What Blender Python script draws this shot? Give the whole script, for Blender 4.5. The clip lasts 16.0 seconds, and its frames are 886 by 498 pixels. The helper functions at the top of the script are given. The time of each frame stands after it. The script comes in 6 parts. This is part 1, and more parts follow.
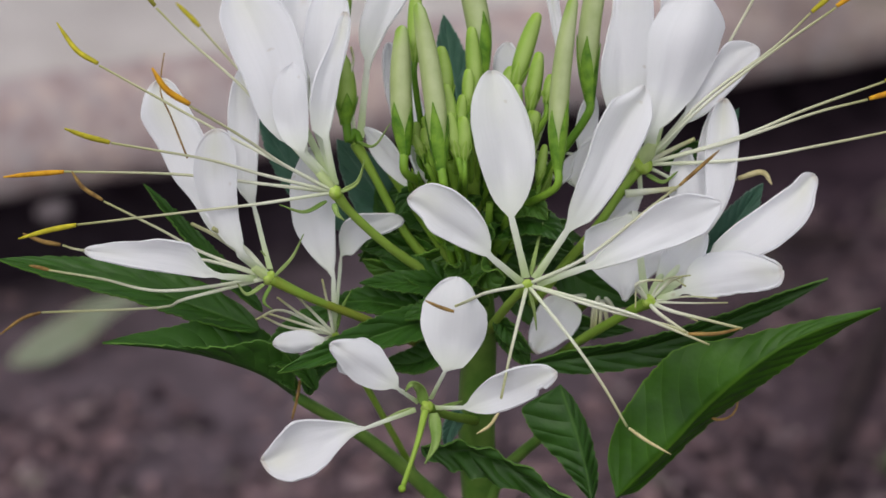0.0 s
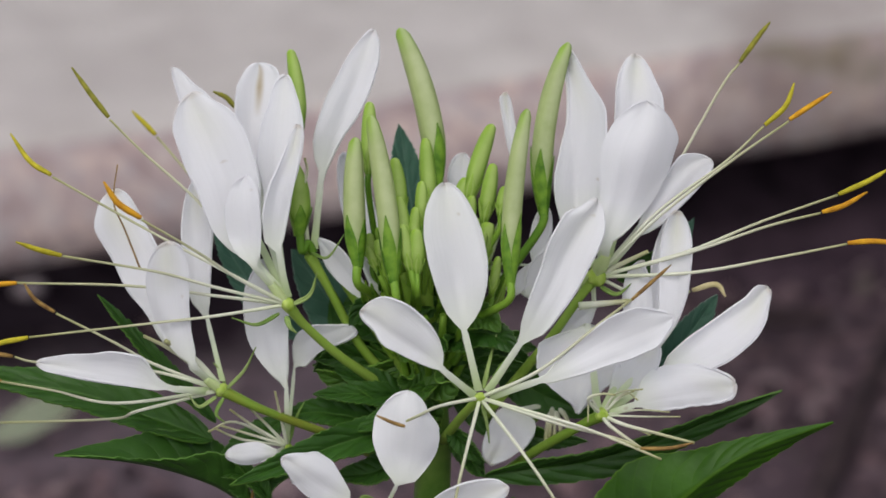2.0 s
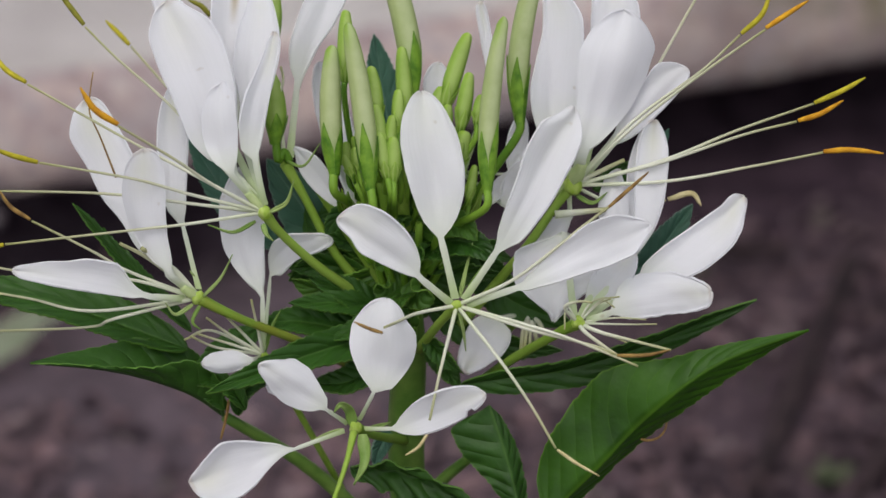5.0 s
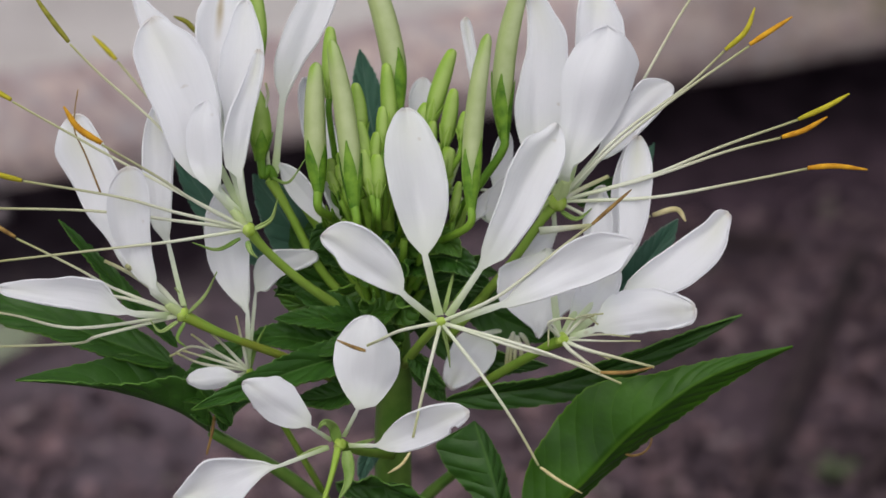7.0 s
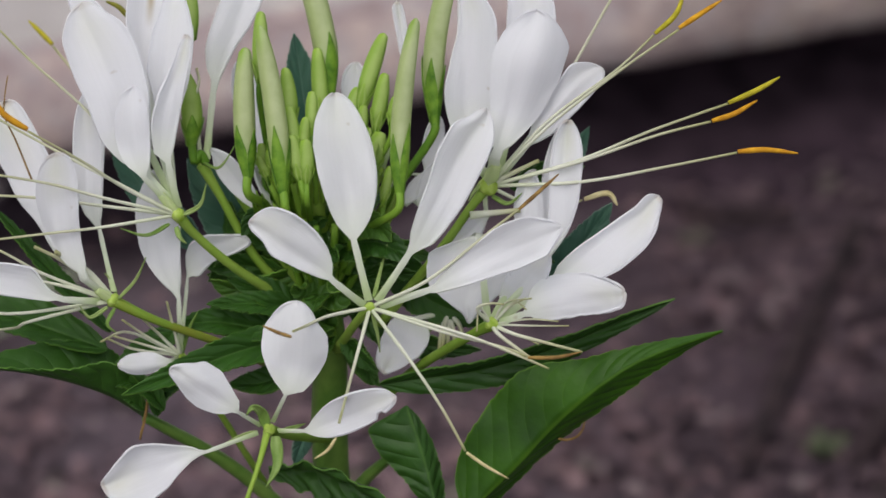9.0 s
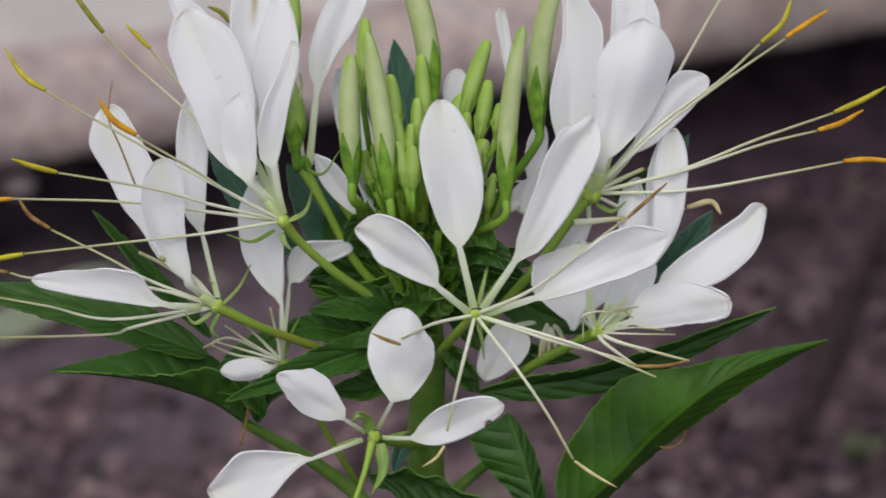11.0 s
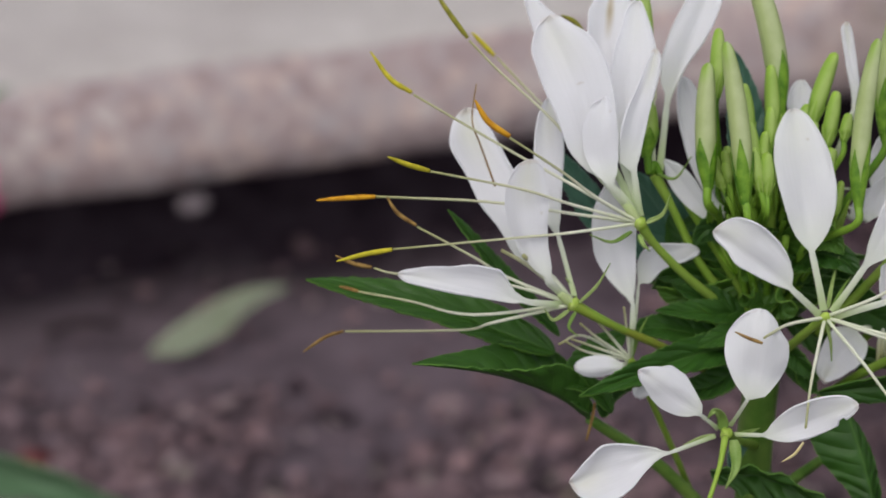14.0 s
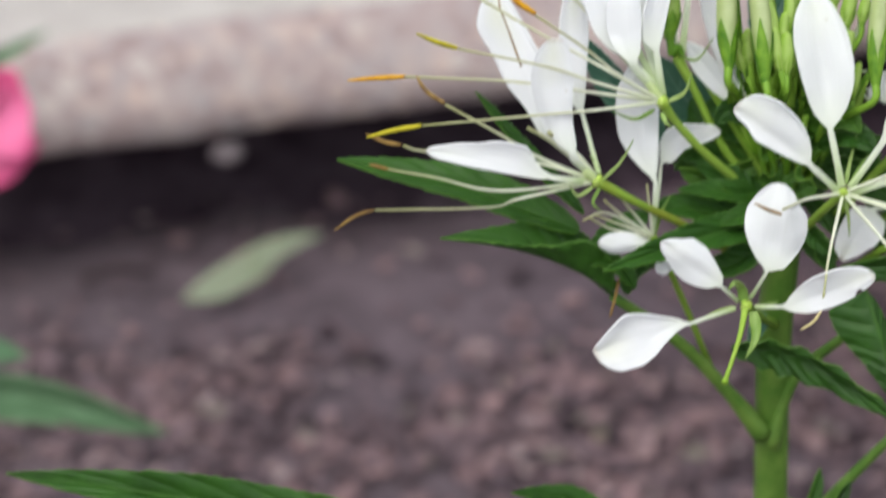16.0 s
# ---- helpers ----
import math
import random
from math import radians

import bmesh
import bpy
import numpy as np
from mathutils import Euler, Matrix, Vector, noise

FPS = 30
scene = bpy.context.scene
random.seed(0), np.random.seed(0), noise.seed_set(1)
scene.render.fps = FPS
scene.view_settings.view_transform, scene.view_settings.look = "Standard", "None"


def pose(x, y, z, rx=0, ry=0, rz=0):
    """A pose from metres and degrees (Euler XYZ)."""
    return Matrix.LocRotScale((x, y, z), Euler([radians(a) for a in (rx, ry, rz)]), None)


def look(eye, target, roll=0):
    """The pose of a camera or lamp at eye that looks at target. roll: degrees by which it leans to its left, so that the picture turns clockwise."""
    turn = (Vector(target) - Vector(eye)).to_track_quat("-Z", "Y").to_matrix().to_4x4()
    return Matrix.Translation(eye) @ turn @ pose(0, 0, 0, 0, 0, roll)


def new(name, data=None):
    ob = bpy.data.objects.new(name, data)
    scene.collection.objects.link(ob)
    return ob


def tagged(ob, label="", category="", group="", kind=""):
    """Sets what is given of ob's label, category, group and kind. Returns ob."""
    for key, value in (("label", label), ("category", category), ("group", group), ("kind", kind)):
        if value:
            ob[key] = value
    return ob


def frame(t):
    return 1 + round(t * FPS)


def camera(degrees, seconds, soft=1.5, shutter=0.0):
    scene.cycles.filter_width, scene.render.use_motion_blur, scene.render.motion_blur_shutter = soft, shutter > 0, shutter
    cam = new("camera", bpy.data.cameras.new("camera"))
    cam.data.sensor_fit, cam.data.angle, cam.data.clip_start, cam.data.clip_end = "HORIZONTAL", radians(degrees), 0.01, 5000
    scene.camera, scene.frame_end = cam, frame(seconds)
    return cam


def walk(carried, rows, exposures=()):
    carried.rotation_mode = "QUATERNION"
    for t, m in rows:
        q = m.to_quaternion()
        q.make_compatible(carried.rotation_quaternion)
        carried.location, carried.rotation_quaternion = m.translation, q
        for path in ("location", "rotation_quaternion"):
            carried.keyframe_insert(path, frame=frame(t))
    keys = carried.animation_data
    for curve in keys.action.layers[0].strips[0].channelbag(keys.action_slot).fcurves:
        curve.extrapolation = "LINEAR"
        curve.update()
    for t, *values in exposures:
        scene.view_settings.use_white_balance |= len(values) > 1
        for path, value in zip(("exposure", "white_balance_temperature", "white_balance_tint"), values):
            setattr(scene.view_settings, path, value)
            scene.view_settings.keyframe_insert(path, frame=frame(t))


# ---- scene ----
FOV_DEGREES = 18.0
H = 0.25  # height of the flower head over the soil
PATH = [
    (0, (-0.00064, -0.37955, 0.42815), (-0.01502, 0.07572, 0.22194), -1.31),
    (0.5, (-0.00049, -0.37870, 0.42972), (-0.01305, 0.07613, 0.22241), -1.54),
    (1, (0.00247, -0.37802, 0.43333), (-0.01117, 0.07849, 0.22981), -1.44),
    (1.5, (0.00299, -0.37751, 0.43431), (-0.00913, 0.08101, 0.23527), -1.48),
    (2, (0.00552, -0.37539, 0.43626), (-0.00760, 0.08364, 0.23847), -1.13),
    (2.5, (0.00624, -0.37502, 0.43325), (-0.00394, 0.08422, 0.23578), -1.11),
    (3, (0.00597, -0.37461, 0.43362), (-0.00135, 0.08464, 0.23604), -0.92),
    (3.5, (0.00252, -0.37415, 0.43030), (-0.00225, 0.08395, 0.23002), -0.77),
    (4, (0.00050, -0.37667, 0.42862), (-0.00192, 0.08065, 0.22649), -0.84),
    (4.5, (0.00066, -0.37803, 0.42955), (-0.00200, 0.07822, 0.22504), -0.69),
    (7, (0.00661, -0.37593, 0.43643), (-0.00089, 0.07773, 0.22635), -0.87),
    (7.5, (0.01322, -0.37560, 0.43838), (0.00333, 0.07731, 0.22677), -1.28),
    (8, (0.01442, -0.37589, 0.43682), (0.01123, 0.07707, 0.22511), -0.92),
    (8.2, (0.01843, -0.37622, 0.43604), (0.01341, 0.07694, 0.22479), -0.99),
    (10.3, (0.02551, -0.37025, 0.44297), (0.00152, 0.07652, 0.21976), -1.91),
    (10.5, (0.01918, -0.37115, 0.44211), (-0.00047, 0.07729, 0.22184), -1.56),
    (11, (0.00433, -0.37344, 0.44048), (-0.00665, 0.07720, 0.22414), -0.89),
    (11.5, (-0.00876, -0.37733, 0.44014), (-0.01090, 0.07522, 0.22756), -0.28),
    (12, (-0.01382, -0.37917, 0.44018), (-0.02139, 0.07297, 0.22684), -0.35),
    (12.5, (-0.02889, -0.38071, 0.44057), (-0.03722, 0.07276, 0.23011), -0.10),
    (13, (-0.03784, -0.38312, 0.44136), (-0.04865, 0.07060, 0.23154), -0.09),
    (13.5, (-0.04252, -0.38581, 0.44244), (-0.05508, 0.06772, 0.23231), 0.10),
    (14, (-0.04640, -0.39015, 0.44139), (-0.06137, 0.06346, 0.23159), 0.02),
    (14.5, (-0.04629, -0.39295, 0.44100), (-0.06464, 0.06061, 0.23137), 0.06),
    (15, (-0.04479, -0.39541, 0.43918), (-0.06459, 0.05858, 0.23061), 0.03),
    (15.5, (-0.04336, -0.40074, 0.43511), (-0.06326, 0.05365, 0.22744), 0.23),
    (16, (-0.04473, -0.40924, 0.42779), (-0.06574, 0.04454, 0.21890), -0.22),
]
cam = camera(FOV_DEGREES, 16.0, soft=1.5, shutter=0.65)
cam.data.dof.use_dof = True
cam.data.dof.focus_distance = 0.418
cam.data.dof.aperture_fstop = 20.0
walk(cam, [(t, look(eye, target, roll)) for t, eye, target, roll in PATH], [(0, -0.32, 6500, 10), (10, -0.34, 6500, 10), (14.5, -0.32, 6500, 10), (15.0, -0.14, 6500, 8), (15.5, 0.04, 6500, 6), (16, 0.24, 6500, 4)])

# ---- world and sun: an overcast day ----
world = bpy.data.worlds.new("overcast_sky")
scene.world = world
world.use_nodes = True
wn = world.node_tree.nodes
sky = wn.new("ShaderNodeTexSky")
sky.sky_type, sky.sun_disc = "NISHITA", False
sky.sun_elevation, sky.sun_rotation = radians(62), radians(200)
sky.air_density, sky.dust_density = 1.0, 4.0
sat = wn.new("ShaderNodeHueSaturation")
sat.inputs["Saturation"].default_value = 0.35
world.node_tree.links.new(sky.outputs[0], sat.inputs["Color"])
world.node_tree.links.new(sat.outputs[0], wn["Background"].inputs[0])
wn["Background"].inputs[1].default_value = 0.2
sun_data = bpy.data.lights.new("sun", "SUN")
sun_data.energy, sun_data.angle, sun_data.color = 0.6, radians(60), (1.0, 0.97, 0.93)
sun = new("sun", sun_data)
sun.matrix_world = look((-0.25, -0.7, 1.6), (0, 0, 0))


# ---- materials ----
def material(name, colour, rough=0.5, spec=0.4):
    m = bpy.data.materials.new(name)
    m.use_nodes = True
    b = m.node_tree.nodes["Principled BSDF"]
    b.inputs["Base Color"].default_value = (*colour, 1)
    b.inputs["Roughness"].default_value = rough
    b.inputs["Specular IOR Level"].default_value = spec
    return m


def nd(m, kind, **values):
    n = m.node_tree.nodes.new(kind)
    for key, value in values.items():
        n.inputs[key].default_value = value
    return n


def wire(m, a, b):
    m.node_tree.links.new(a, b)


def noise_tex(m, scale, detail=4.0, coords="Object", rough=0.55):
    t = nd(m, "ShaderNodeTexNoise", Scale=scale, Detail=detail, Roughness=rough)
    c = nd(m, "ShaderNodeTexCoord")
    wire(m, c.outputs[coords], t.inputs["Vector"])
    return t


def ramp(m, fac, stops):
    r = nd(m, "ShaderNodeValToRGB")
    while len(r.color_ramp.elements) < len(stops):
        r.color_ramp.elements.new(0.5)
    for e, (at, colour) in zip(r.color_ramp.elements, stops):
        e.position, e.color = at, (*colour, 1)
    wire(m, fac, r.inputs[0])
    return r.outputs[0]


def maths(m, op, a, b=None, c=None):
    n = m.node_tree.nodes.new("ShaderNodeMath")
    n.operation = op
    for i, v in enumerate((a, b, c)):
        if v is None:
            continue
        if isinstance(v, (int, float)):
            n.inputs[i].default_value = v
        else:
            wire(m, v, n.inputs[i])
    return n.outputs[0]


def mixed(m, fac, a, b, mode="MIX"):
    n = m.node_tree.nodes.new("ShaderNodeMix")
    n.data_type, n.blend_type = "RGBA", mode
    for socket, v in ((n.inputs[0], fac), (n.inputs[6], a), (n.inputs[7], b)):
        if isinstance(v, (int, float)):
            socket.default_value = v
        elif isinstance(v, tuple):
            socket.default_value = (*v, 1)
        else:
            wire(m, v, socket)
    return n.outputs[2]


def bump(m, height, strength, distance):
    n = nd(m, "ShaderNodeBump", Strength=strength, Distance=distance)
    wire(m, height, n.inputs["Height"])
    wire(m, n.outputs[0], m.node_tree.nodes["Principled BSDF"].inputs["Normal"])
    return n.outputs[0]


def uv(m):
    c = nd(m, "ShaderNodeTexCoord")
    s = nd(m, "ShaderNodeSeparateXYZ")
    wire(m, c.outputs["UV"], s.inputs[0])
    return s.outputs[0], s.outputs[1]


def thin(m, colour, share):
    """Lets light through a leaf or petal."""
    nodes = m.node_tree.nodes
    t = nodes.new("ShaderNodeBsdfTranslucent")
    if isinstance(colour, tuple):
        t.inputs[0].default_value = (*colour, 1)
    else:
        wire(m, colour, t.inputs[0])
    x = nodes.new("ShaderNodeMixShader")
    x.inputs[0].default_value = share
    wire(m, nodes["Principled BSDF"].outputs[0], x.inputs[1])
    wire(m, t.outputs[0], x.inputs[2])
    wire(m, x.outputs[0], nodes["Material Output"].inputs[0])


def petal_material(name, streak):
    m = material(name, (0.84, 0.84, 0.85), 0.5, 0.3)
    b = m.node_tree.nodes["Principled BSDF"]
    u, v = uv(m)
    n = noise_tex(m, 260, 3)
    claw = ramp(m, v, [(0.03, (0.6, 0.72, 0.36)), (0.15, (0.78, 0.84, 0.64)), (0.34, (0.86, 0.88, 0.82)), (0.52, (0.9, 0.9, 0.925))])
    colour = mixed(m, maths(m, "MULTIPLY", n.outputs[0], 0.2), claw, (0.85, 0.85, 0.86))
    fleck = noise_tex(m, 420, 1)
    colour = mixed(m, ramp(m, fleck.outputs[0], [(0.76, (0, 0, 0)), (0.82, (0.45, 0.45, 0.45))]), colour, (0.5, 0.42, 0.3))
    line = nd(m, "ShaderNodeTexNoise", Scale=1.0, Detail=2.0)
    lc = nd(m, "ShaderNodeTexCoord")
    lm = nd(m, "ShaderNodeMapping", Scale=(34, 1.6, 1))
    wire(m, lc.outputs["UV"], lm.inputs["Vector"])
    wire(m, lm.outputs[0], line.inputs["Vector"])
    colour = mixed(m, ramp(m, line.outputs[0], [(0.45, (0, 0, 0)), (0.75, (0.14, 0.14, 0.14))]), colour, (0.74, 0.76, 0.76))
    side = maths(m, "ABSOLUTE", maths(m, "SUBTRACT", u, 0.5))
    if streak:
        a = maths(m, "MULTIPLY", ramp(m, v, [(0.72, (0, 0, 0)), (0.88, (1, 1, 1)), (0.99, (0.5, 0.5, 0.5))]), ramp(m, side, [(0.015, (1, 1, 1)), (0.09, (0, 0, 0))]))
        colour = mixed(m, maths(m, "MULTIPLY", a, 0.75), colour, (0.46, 0.36, 0.16))
    else:
        blush = maths(m, "MULTIPLY", ramp(m, v, [(0.7, (0, 0, 0)), (0.9, (1, 1, 1)), (1.0, (0.7, 0.7, 0.7))]), ramp(m, side, [(0.02, (1, 1, 1)), (0.28, (0, 0, 0))]))
        colour = mixed(m, maths(m, "MULTIPLY", maths(m, "MULTIPLY", blush, nd(m, "ShaderNodeObjectInfo").outputs["Random"]), 0.5), colour, (0.79, 0.8, 0.64))
        rim = maths(m, "MULTIPLY", ramp(m, maths(m, "ADD", v, maths(m, "MULTIPLY", n.outputs[0], 0.02)), [(0.982, (0, 0, 0)), (1.01, (1, 1, 1))]), maths(m, "MULTIPLY", nd(m, "ShaderNodeObjectInfo").outputs["Random"], 0.3))
        colour = mixed(m, rim, colour, (0.5, 0.36, 0.2))
    wire(m, colour, b.inputs["Base Color"])
    veins = nd(m, "ShaderNodeTexNoise", Scale=1.0, Detail=3.0)
    c = nd(m, "ShaderNodeTexCoord")
    mp = nd(m, "ShaderNodeMapping", Scale=(18, 2.2, 1))
    wire(m, c.outputs["UV"], mp.inputs["Vector"])
    wire(m, mp.outputs[0], veins.inputs["Vector"])
    bump(m, veins.outputs[0], 0.25, 0.0004)
    thin(m, colour, 0.47)
    return m


def leaf_material(name, dark, light, gloss=0.42, glow=(0.2, 0.36, 0.01), veins=8.0, relief=0.4):
    """A blade with a pale midrib and arched side veins, puckered between them."""
    m = material(name, dark, gloss, 0.3)
    b = m.node_tree.nodes["Principled BSDF"]
    u, v = uv(m)
    side = maths(m, "ABSOLUTE", maths(m, "SUBTRACT", u, 0.5))
    rib = ramp(m, side, [(0.008, (1, 1, 1)), (0.03, (0, 0, 0))])
    warp = noise_tex(m, 90, 1)
    arch = maths(m, "SUBTRACT", v, maths(m, "MULTIPLY", maths(m, "POWER", maths(m, "MULTIPLY", side, 2.0), 1.4), 0.17))
    wave = maths(m, "ADD", maths(m, "MULTIPLY", arch, veins * 3.1416), maths(m, "MULTIPLY", warp.outputs[0], 0.9))
    s = maths(m, "ABSOLUTE", maths(m, "SINE", wave))
    vein = ramp(m, s, [(0.0, (1, 1, 1)), (0.1, (0, 0, 0))])
    n, fine, pucker = noise_tex(m, 120, 3), noise_tex(m, 900, 3), noise_tex(m, 420, 2)
    base = mixed(m, ramp(m, n.outputs[0], [(0.3, (0, 0, 0)), (0.7, (1, 1, 1))]), dark, light)
    base = mixed(m, maths(m, "MULTIPLY", fine.outputs[0], 0.35), base, (dark[0] * 0.7, dark[1] * 0.75, dark[2] * 0.8))
    info = nd(m, "ShaderNodeObjectInfo")
    base = mixed(m, maths(m, "MULTIPLY", info.outputs["Random"], 0.4), base, (light[0] * 1.35, light[1] * 1.2, light[2] * 1.1))
    colour = mixed(m, maths(m, "MULTIPLY", maths(m, "MAXIMUM", rib, maths(m, "MULTIPLY", vein, 0.5)), 0.38), base, (light[0] * 2.2 + 0.03, light[1] * 1.6 + 0.04, light[2] * 1.8 + 0.015))
    rim = ramp(m, side, [(0.485, (0, 0, 0)), (0.499, (0.7, 0.7, 0.7))])
    colour = mixed(m, rim, colour, (light[0] * 2.4 + 0.03, light[1] * 1.7 + 0.05, light[2] * 2.0 + 0.01))
    wire(m, colour, b.inputs["Base Color"])
    wire(m, maths(m, "ADD", gloss - 0.08, maths(m, "MULTIPLY", n.outputs[0], 0.2)), b.inputs["Roughness"])
    puff = maths(m, "MULTIPLY", maths(m, "POWER", s, 0.6), maths(m, "MINIMUM", maths(m, "MULTIPLY", side, 6.0), 1.0))
    bump(m, maths(m, "ADD", maths(m, "ADD", maths(m, "MULTIPLY", fine.outputs[0], 0.3), maths(m, "MULTIPLY", pucker.outputs[0], 0.9)), puff), relief, 0.0008)
    thin(m, mixed(m, 0.5, colour, glow), 0.28)
    return m


def stalk_material(name, a, b_colour, rough=0.45, scale=160, vary=0.0):
    m = material(name, a, rough, 0.22)
    n = noise_tex(m, scale, 4)
    blend = maths(m, "ADD", n.outputs[0], maths(m, "MULTIPLY", maths(m, "SUBTRACT", nd(m, "ShaderNodeObjectInfo").outputs["Random"], 0.5), vary))
    wire(m, mixed(m, ramp(m, blend, [(0.35, (0, 0, 0)), (0.65, (1, 1, 1))]), a, b_colour), m.node_tree.nodes["Principled BSDF"].inputs["Base Color"])
    fine = noise_tex(m, 1500, 2)
    bump(m, fine.outputs[0], 0.35, 0.0002)
    return m


petal_white = petal_material("petal_white", False)
petal_streaked = petal_material("petal_streaked", True)
leaf_green = leaf_material("leaf_green", (0.018, 0.062, 0.008), (0.046, 0.138, 0.018), 0.4, (0.17, 0.34, 0.03))
leaf_young = leaf_material("leaf_young", (0.035, 0.1, 0.01), (0.085, 0.21, 0.028), 0.4, (0.22, 0.4, 0.03))
leaf_broad = leaf_material("leaf_broad", (0.018, 0.066, 0.004), (0.058, 0.172, 0.008), 0.42, (0.22, 0.38, 0.02), veins=13.0, relief=0.26)
# teal base colour paints in the sky's blue sheen on the leaves behind
leaf_deep = leaf_material("leaf_deep", (0.045, 0.13, 0.088), (0.08, 0.19, 0.13), 0.35, (0.1, 0.2, 0.08))
stem_green = stalk_material("stem_green", (0.068, 0.155, 0.02), (0.145, 0.245, 0.045))
pedicel_green = stalk_material("pedicel_green", (0.2, 0.35, 0.035), (0.33, 0.49, 0.08), vary=0.25)
thin(pedicel_green, (0.3, 0.46, 0.05), 0.25)
bud_stalk_green = stalk_material("bud_stalk_green", (0.09, 0.2, 0.014), (0.19, 0.33, 0.035), vary=0.3)
hub_green = stalk_material("hub_green", (0.36, 0.54, 0.05), (0.68, 0.8, 0.24), scale=900)
claw_green = stalk_material("claw_green", (0.72, 0.82, 0.42), (0.84, 0.9, 0.62))
thin(claw_green, (0.84, 0.92, 0.55), 0.6)
thin(hub_green, (0.6, 0.78, 0.08), 0.4)
sepal_green = stalk_material("sepal_green", (0.15, 0.25, 0.05), (0.34, 0.43, 0.16), vary=0.4)
calyx_green = stalk_material("calyx_green", (0.05, 0.14, 0.008), (0.17, 0.31, 0.03), scale=420, vary=0.2)


def filament_material():
    """White at the foot, turning olive towards the anther."""
    m = material("filament_pale", (0.6, 0.6, 0.42), 0.45, 0.4)
    u, v = uv(m)
    n = noise_tex(m, 160, 3)
    along = ramp(m, maths(m, "ADD", v, maths(m, "MULTIPLY", maths(m, "SUBTRACT", n.outputs[0], 0.5), 0.3)), [(0.05, (0.72, 0.76, 0.56)), (0.3, (0.78, 0.79, 0.66)), (0.7, (0.58, 0.58, 0.38)), (1.0, (0.42, 0.42, 0.19))])
    wire(m, along, m.node_tree.nodes["Principled BSDF"].inputs["Base Color"])
    thin(m, along, 0.25)
    return m


filament_pale = filament_material()
pistil_green = stalk_material("pistil_green", (0.2, 0.33, 0.03), (0.3, 0.42, 0.07))
anther_yellow = stalk_material("anther_yellow", (0.34, 0.3, 0.02), (0.5, 0.43, 0.03), 0.8, 600)
anther_olive = stalk_material("anther_olive", (0.16, 0.16, 0.02), (0.3, 0.28, 0.04), 0.8, 600)
anther_orange = stalk_material("anther_orange", (0.45, 0.2, 0.012), (0.64, 0.34, 0.02), 0.8, 600)
anther_brown = stalk_material("anther_brown", (0.16, 0.09, 0.03), (0.32, 0.2, 0.06), 0.8, 600)
pedicel_rusty = stalk_material("pedicel_rusty", (0.17, 0.27, 0.03), (0.24, 0.2, 0.03), 0.45, 110)
anther_cream = stalk_material("anther_cream", (0.5, 0.42, 0.2), (0.66, 0.58, 0.32), 0.8, 600)


def bud_material(name, foot, body, tip, seam_colour):
    m = material(name, body, 0.5, 0.18)
    u, v = uv(m)
    n = noise_tex(m, 240, 4)
    along = ramp(m, v, [(0.08, foot), (0.32, body), (0.8, body), (0.97, tip)])
    seam = maths(m, "ABSOLUTE", maths(m, "SINE", maths(m, "ADD", maths(m, "MULTIPLY", u, 6.283), maths(m, "MULTIPLY", v, 0.5))))
    colour = mixed(m, ramp(m, seam, [(0.7, (0, 0, 0)), (1.0, (0.6, 0.6, 0.6))]), along, seam_colour)
    colour = mixed(m, ramp(m, n.outputs[0], [(0.4, (0, 0, 0)), (0.75, (0.5, 0.5, 0.5))]), colour, (body[0] * 0.7, body[1] * 0.75, body[2] * 0.6))
    wire(m, colour, m.node_tree.nodes["Principled BSDF"].inputs["Base Color"])
    lines = nd(m, "ShaderNodeTexNoise", Scale=1.0, Detail=3.0)
    c = nd(m, "ShaderNodeTexCoord")
    mp = nd(m, "ShaderNodeMapping", Scale=(40, 3, 1))
    wire(m, c.outputs["UV"], mp.inputs["Vector"])
    wire(m, mp.outputs[0], lines.inputs["Vector"])
    bump(m, lines.outputs[0], 0.2, 0.0003)
    thin(m, colour, 0.2)
    return m


bud_pale = bud_material("bud_pale", (0.24, 0.38, 0.06), (0.43, 0.51, 0.22), (0.28, 0.45, 0.06), (0.6, 0.66, 0.4))
bud_bright = bud_material("bud_bright", (0.13, 0.27, 0.014), (0.31, 0.48, 0.08), (0.33, 0.52, 0.06), (0.5, 0.62, 0.22))


def dark_patch(m, wobble):
    """About 1 in the middle of the darker patch, falling off unevenly to 0 round it."""
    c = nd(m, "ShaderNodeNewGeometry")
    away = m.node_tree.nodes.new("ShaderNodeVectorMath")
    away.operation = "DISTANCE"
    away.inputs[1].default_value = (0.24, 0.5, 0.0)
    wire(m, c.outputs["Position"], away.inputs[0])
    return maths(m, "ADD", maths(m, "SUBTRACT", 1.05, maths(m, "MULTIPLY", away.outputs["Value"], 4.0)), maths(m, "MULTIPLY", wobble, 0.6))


def pale_patch(m, wobble):
    """About 1 on the open, paler bed away from the plant, falling off unevenly to 0 under it."""
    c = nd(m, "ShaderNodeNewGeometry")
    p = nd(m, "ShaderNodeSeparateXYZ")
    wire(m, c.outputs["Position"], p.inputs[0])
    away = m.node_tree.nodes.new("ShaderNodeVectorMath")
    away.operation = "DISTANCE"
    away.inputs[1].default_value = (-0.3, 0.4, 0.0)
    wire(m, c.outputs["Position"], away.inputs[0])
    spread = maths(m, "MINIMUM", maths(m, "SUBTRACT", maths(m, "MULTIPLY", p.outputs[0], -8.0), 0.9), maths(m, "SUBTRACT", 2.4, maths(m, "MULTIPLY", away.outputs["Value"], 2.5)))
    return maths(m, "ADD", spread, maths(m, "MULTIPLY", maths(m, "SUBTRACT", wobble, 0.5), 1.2))


